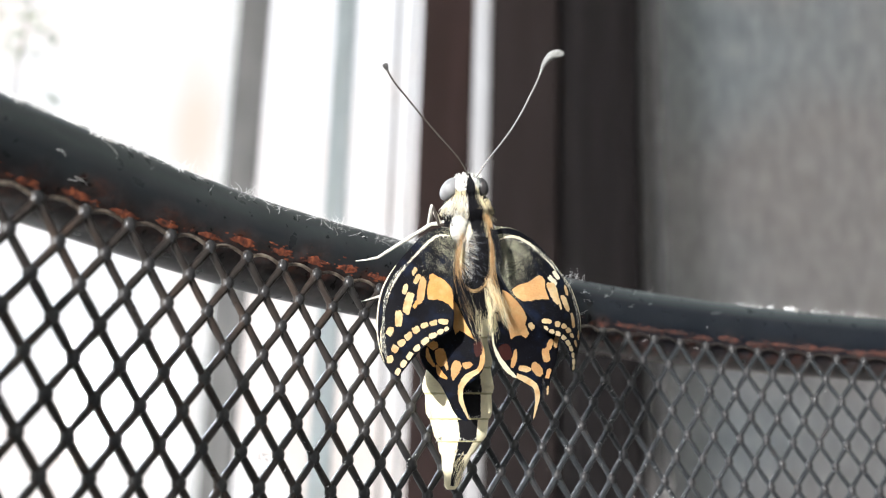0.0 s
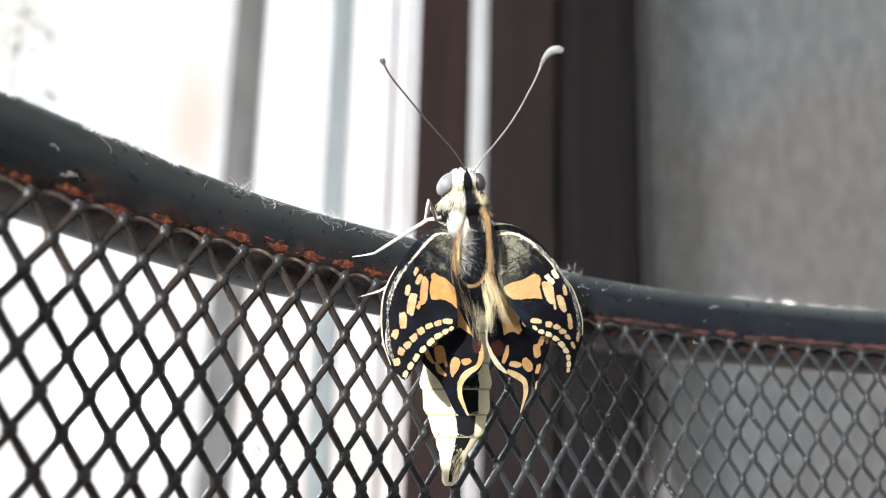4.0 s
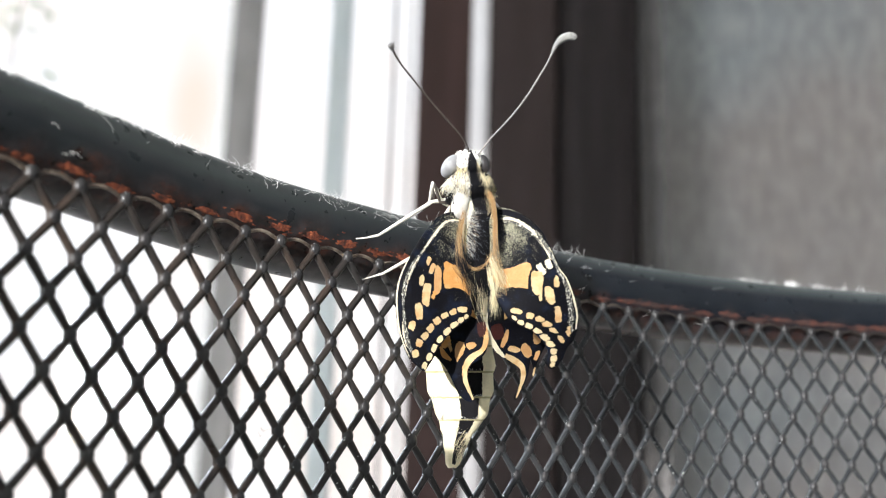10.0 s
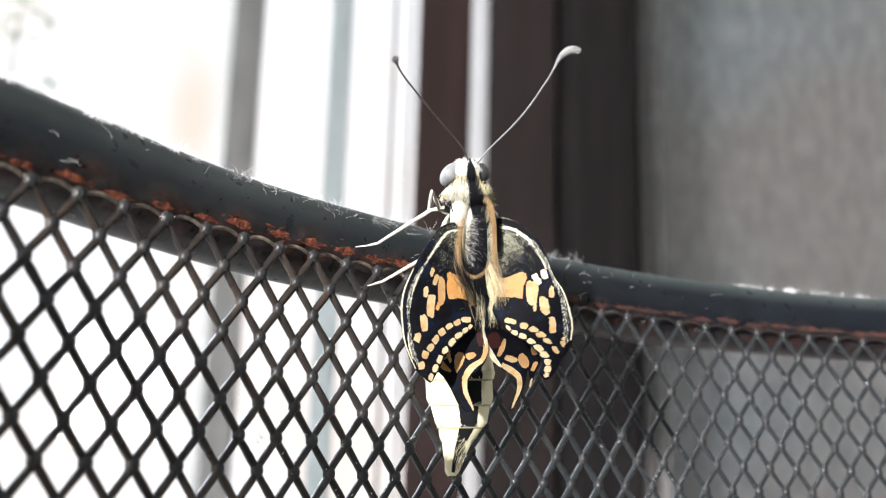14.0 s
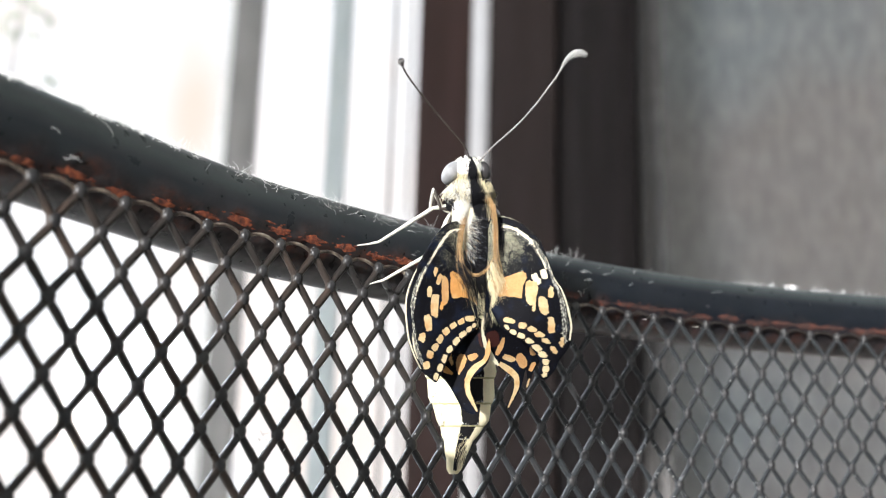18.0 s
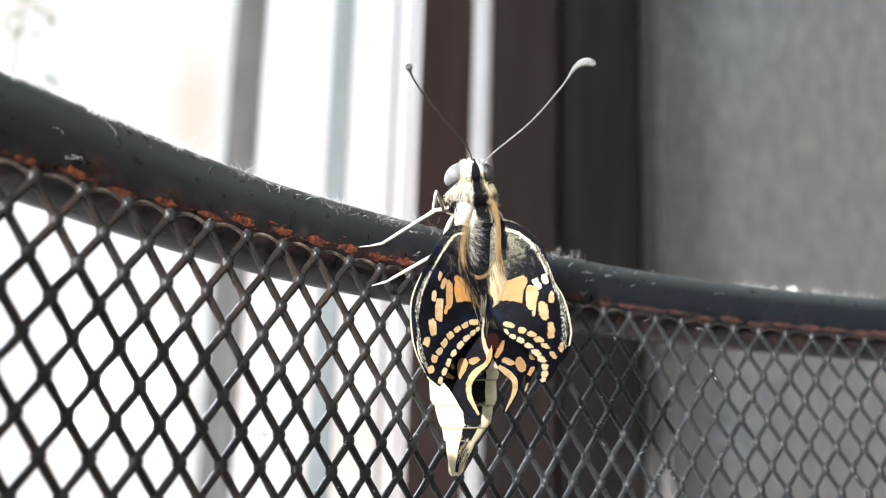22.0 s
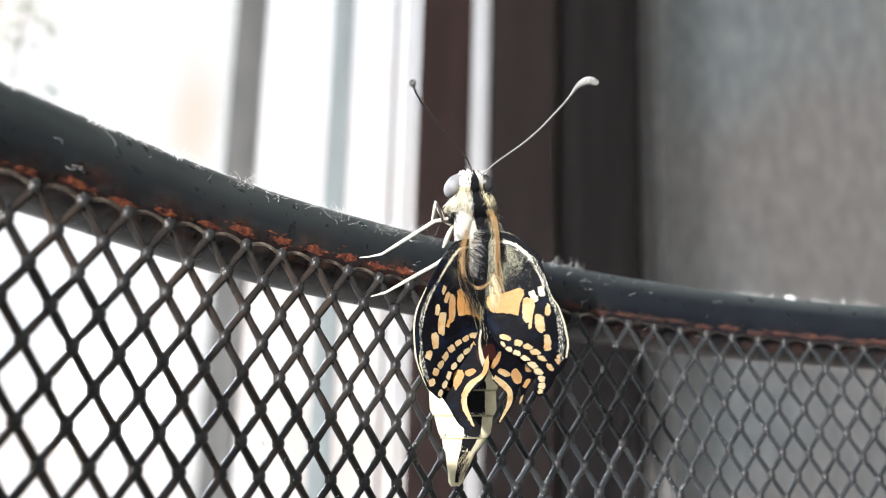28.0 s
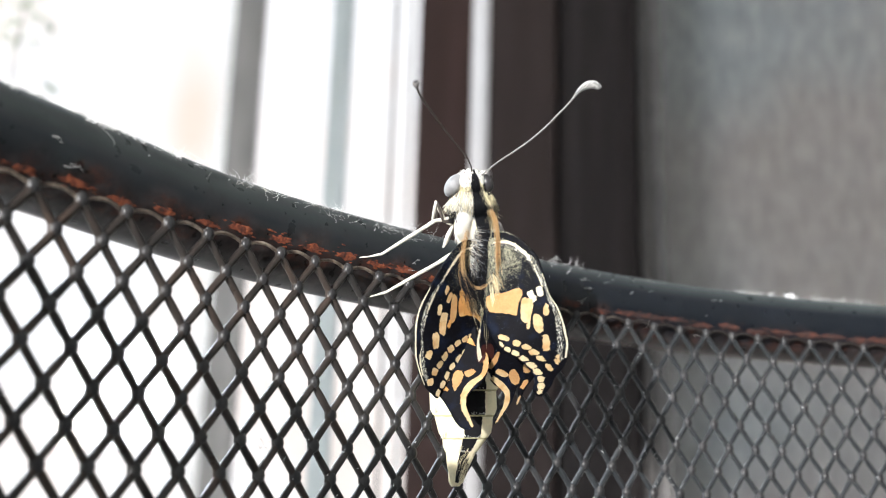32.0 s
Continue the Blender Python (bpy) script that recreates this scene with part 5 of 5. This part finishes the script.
fur_along(FUR_TAN, "tan waist lock", 22, 22, [(807, 476, 50), (813, 508, 56), (822, 535, 58), (832, 556, 56), (838, 570, 54)], (6, 7), 0.2)
fur_along(FUR_CREAM, "pale waist lock", 16, 23, [(822, 508, 52), (828, 530, 58), (835, 552, 56), (842, 570, 52)], (6, 7), 0.2)
fur_along(FUR_BLACK, "dark waist lock", 240, 31, [(812, 492, 54), (820, 516, 60), (828, 536, 61), (836, 560, 56)], (7, 8), 0.26)
fur_along(FUR_BLACK, "dark waist lock", 150, 32, [(848, 500, 48), (850, 524, 54), (850, 544, 54), (847, 564, 50)], (8, 8), 0.26)
fur_along(FUR_TAN, "tan loop of waist fur", 34, 24, [(808, 462, 50), (813, 492, 54), (826, 511, 57), (842, 515, 58), (858, 505, 60), (870, 480, 62), (874, 450, 58)], (2.5, 2.5), 0.24)
fur_along(FUR_CREAM, "pale side lock", 30, 26, [(868, 420, 38), (872, 460, 44), (866, 500, 48), (852, 530, 50)], (3, 5), 0.2)
# these locks lie on the wing base, and are pushed up as the wing closes
PUSHED = [
    fur_along(FUR_CREAM, "cream wing-base lock", 70, 27, [(864, 492, 52), (870, 515, 58), (876, 535, 62), (873, 554, 64), (879, 574, 64)], (4, 4), 0.23),
    fur_along(FUR_CREAM, "cream wing-base lock", 70, 28, [(868, 500, 52), (879, 520, 56), (888, 544, 58), (894, 566, 58), (904, 588, 56)], (4.5, 6.5), 0.22),
    fur_along(FUR_CREAM, "cream wing-base lock", 54, 34, [(862, 505, 54), (863, 530, 60), (868, 552, 64), (864, 572, 64), (868, 590, 62)], (3.5, 3), 0.22),
    fur_along(FUR_TAN, "tan wing-base wisps", 36, 35, [(866, 488, 54), (876, 518, 58), (884, 542, 62), (886, 562, 62), (894, 580, 60)], (6, 8), 0.2),
    fur_along(FUR_AMBER, "amber side lock", 84, 25, [(858, 378, 34), (866, 398, 40), (870, 428, 45), (870, 462, 49), (873, 496, 52), (880, 520, 54)], (2.4, 4.0), 0.26)]
fur_along(FUR_BLACK, "dark fur at the wing base", 130, 33, [(868, 402, 40), (878, 428, 54), (882, 460, 66), (884, 496, 72)], (3.5, 4.5), 0.3)
fur_along(FUR_CREAM, "cream wing-base lock", 80, 29, [(870, 530, 42), (872, 560, 44), (872, 585, 42), (870, 602, 40)], (5, 6), 0.22)
fur_along(FUR_CREAM, "pale waist wisps", 24, 30, [(846, 536, 50), (850, 566, 48), (850, 596, 44), (850, 616, 40)], (9, 6), 0.2)


def leg(points, radii, label, mat=LEG_PALE):
    """A jointed leg."""
    line = [at(*q) for q in points]
    pts, rs = [], []
    for k in range(len(line) - 1):
        for i in range(6):
            t = i / 6
            pts.append(line[k].lerp(line[k + 1], t))
            swell = 1 + 0.18 * math.sin(math.pi * t)
            rs.append((radii[k] + (radii[k + 1] - radii[k]) * t) * swell * UNIT)
    pts.append(line[-1])
    rs.append(radii[-1] * UNIT)
    return part("leg", mesh_from("leg", *sweep(pts, rs, 8), mat), mat, butterfly, label)


leg([(806, 391, -28), (762, 397, -22), (668, 456, -62), (648, 460, -70), (629, 462, -76)], [3.8, 3.2, 2.5, 1.3, 0.9], "pale leg reaching onto the rim")
leg([(806, 447, -40), (764, 473, -40), (676, 523, -68), (655, 529, -80), (631, 536, -86)], [3.8, 3.2, 2.4, 1.3, 0.9], "pale leg reaching onto the mesh")
leg([(790, 402, -20), (778, 396, -14), (763, 364, -10), (757, 398, -36), (748, 404, -60)], [4, 3.2, 3.0, 2.2, 1.4], "pale folded foreleg")
leg([(800, 398, -16), (776, 398, -10), (766, 366, -6), (764, 396, -26)], [3.5, 2.4, 2.2, 1.6], "dark folded foreleg", SHAFT)
leg([(858, 392, -14), (866, 367, -8), (874, 372, -18), (868, 384, -60)], [4, 3, 2.6, 1.4], "dark folded foreleg", SHAFT)


def antenna(points, label, shaft, club_size, hinge, tone, thin, start, every):
    """A thin ringed antenna with a clubbed tip; its origin is its root."""
    line = [at(*q) for q in curve_through(points, 10, closed=False)]
    n = len(line)
    ob = part("antenna", mesh_from("antenna", *sweep([q - hinge for q in line[:int(n * (start + 0.02))]],
              [(thin + 0.7 * k / n + 0.3 * (k % 2)) * UNIT for k in range(int(n * (start + 0.02)))], 8), shaft), shaft, butterfly, label)
    tip = line[int(n * start):]
    fine = []
    for a, b in zip(tip, tip[1:]):
        fine += [a.lerp(b, i / 4) - hinge for i in range(4)]
    m = len(fine)

    def swell(f):
        return (2.0 + club_size * min(1, f / 0.5) ** 1.2) * math.sqrt(max(0.12, 1.0 - (max(0, f - 0.78) / 0.22) ** 2)) * UNIT

    part("club", mesh_from("club", *sweep(fine, [0.80 * swell(k / (m - 1)) for k in range(m)], 12), DARK_JOINT), DARK_JOINT, ob, "dark core of the antenna club")
    rings = []
    for k in range(0, m - every, every):      # pale rings, each with rounded edges
        wide = every * 0.62
        four = [fine[k] + (fine[k + every] - fine[k]) * 0.62 * e for e in (0, 0.2, 0.5, 0.8, 1)]
        rings.append(sweep(four, [swell((k + wide * e) / (m - 1)) * r for e, r in ((0, 0.75), (0.2, 1.0), (0.5, 1.1), (0.8, 1.0), (1, 0.75))], 12))
    part("club_rings", mesh_from("club_rings", *merged(rings), tone), tone, ob, "pale rings of the antenna club")
    ob.location = hinge
    return ob


ROOT_L, ROOT_R = at(826, 308, 20), at(838, 321, 18)
antenna_l = antenna([(828, 315, 18), (823, 300, 21), (812, 282, 26), (800, 267, 30), (773, 237, 38), (753, 214, 44), (736, 194, 50), (718, 172, 56), (703, 154, 61), (691, 137, 65), (683, 122, 69), (679, 112, 71)], "slender antenna with a clubbed tip, coloured dark as if backlit", SHAFT, 3.6, ROOT_L, SHAFT_PALE, 0.95, 0.88, 6)
antenna_r = antenna([(837, 323, 17), (848, 305, 19), (861, 285, 21), (883, 257, 23), (903, 230, 25), (923, 197, 27), (938, 167, 29), (948, 147, 30), (956, 127, 30), (961, 113, 30), (969, 102, 30), (979, 95, 30), (989, 94, 30), (997, 98, 30)], "slender antenna with a ringed club, coloured pale as if lit", SHAFT_PALE, 4.8, ROOT_R, CLUB, 1.2, 0.60, 8)


def turned(hinge, rx, ry, rz):
    """A pose at the hinge, turned by a rotation vector in degrees."""
    v = Vector((radians(rx), radians(ry), radians(rz)))
    q = Quaternion(v.normalized(), v.length) if v.length > 1e-9 else Quaternion()
    return Matrix.Translation(hinge) @ q.to_matrix().to_4x4()


def motions():
    """The butterfly sinks a little while it slowly lifts its wings and lowers its antennae."""
    walk(butterfly, [(t, SHEET @ Matrix.Translation((x * UNIT, -y * UNIT, 0)))
                     for t, x, y in ((0, -3.6, -6.8), (6, -2.0, -4.0), (13, 0, 0), (20, 2.2, 4.2), (25, 3.2, 6.6), (32, 5.2, 10))])
    turns = (
        (forewing_l, HINGE_LF, ((0, 0, 0, 0), (6, 5.0, 7.1, 2.7), (13, 11.1, 16.3, 4.3), (20, 12.9, 18.7, 5.5), (25, 17.3, 22.3, 4.9), (32, 22.3, 29.2, 0.1))),
        (forewing_r, HINGE_RF, ((0, 0, 0, 0), (3, 0.2, -9.5, -1.4), (6, 1.0, -25.5, -3.6), (9, 2.2, -36.0, -5.2), (13, 3.5, -41.0, -6.3), (20, 4.1, -43.5, -8.1), (25, 6.4, -45.5, -9.3), (32, 8.5, -50.0, -8.6))),
        (hindwing_l, HINGE_LH, ((0, 0, 0, 0), (6, -1.5, -1.6, 0.5), (13, -5.2, -0.4, 1.3), (20, -14.6, 4.9, 2.7), (25, -18.3, 7.3, 1.2), (32, -22.3, 7.8, -0.5))),
        (hindwing_r, HINGE_RH, ((0, 0, 0, 0), (6, 8.4, 2.2, -5.3), (13, 5.7, -2.0, -8.6), (20, 5.1, -4.1, -12.5), (25, 3.7, -4.4, -14.5), (32, 3.8, -4.7, -17.1))),
        (antenna_l, ROOT_L, ((0, 0, 0, 0), (3, 2.5, 2.0, 0.1), (6, 7.5, 6.0, 0.4), (9, 11.3, 8.9, 0.7), (13, 16.6, 13.3, 0.7), (17, 20.5, 16.4, 0.7), (20, 23, 18.6, 0.5), (25, 26.0, 21.0, 0.5), (32, 28.6, 23.2, -0.4))),
        (antenna_r, ROOT_R, ((0, 0, 0, 0), (3, 0, 0.1, -0.9), (6, -0.3, 0.3, -2.2), (9, -0.4, 0.5, -4.0), (13, -0.8, 1.0, -6.9), (17, -1.6, 1.6, -9.5), (20, -2.1, 2.0, -11.9), (25, -3.6, 3.3, -15.0), (32, -6.0, 5.2, -18.2))),
    )
    for thing, hinge, rows in turns:
        if thing is hindwing_l:     # it slides from under the forewing as that lifts
            rows = [(t, Matrix.Translation(Vector((-0.017, 0.109, 1.0)) * (slide * UNIT)) @ turned(hinge, rx, ry, rz))
                    for (t, rx, ry, rz), slide in zip(rows, (40, 34, 24, 9, 0, 0))]
            walk(thing, rows)
        elif thing is hindwing_r:
            walk(thing, [(t, Matrix.Translation(Vector((-0.017, 0.109, 1.0)) * (slide * UNIT)) @ turned(hinge, rx, ry, rz))
                         for (t, rx, ry, rz), slide in zip(rows, (0, 3, 8, 14, 16, 16))])
        else:
            walk(thing, [(t, turned(hinge, rx, ry, rz)) for t, rx, ry, rz in rows])
    for lock in PUSHED:
        walk(lock, [(t, Matrix.Translation((0, 0, up * UNIT))) for t, up in ((0, 0), (6, 14), (13, 33), (20, 27), (25, 22), (32, 18))])


motions()
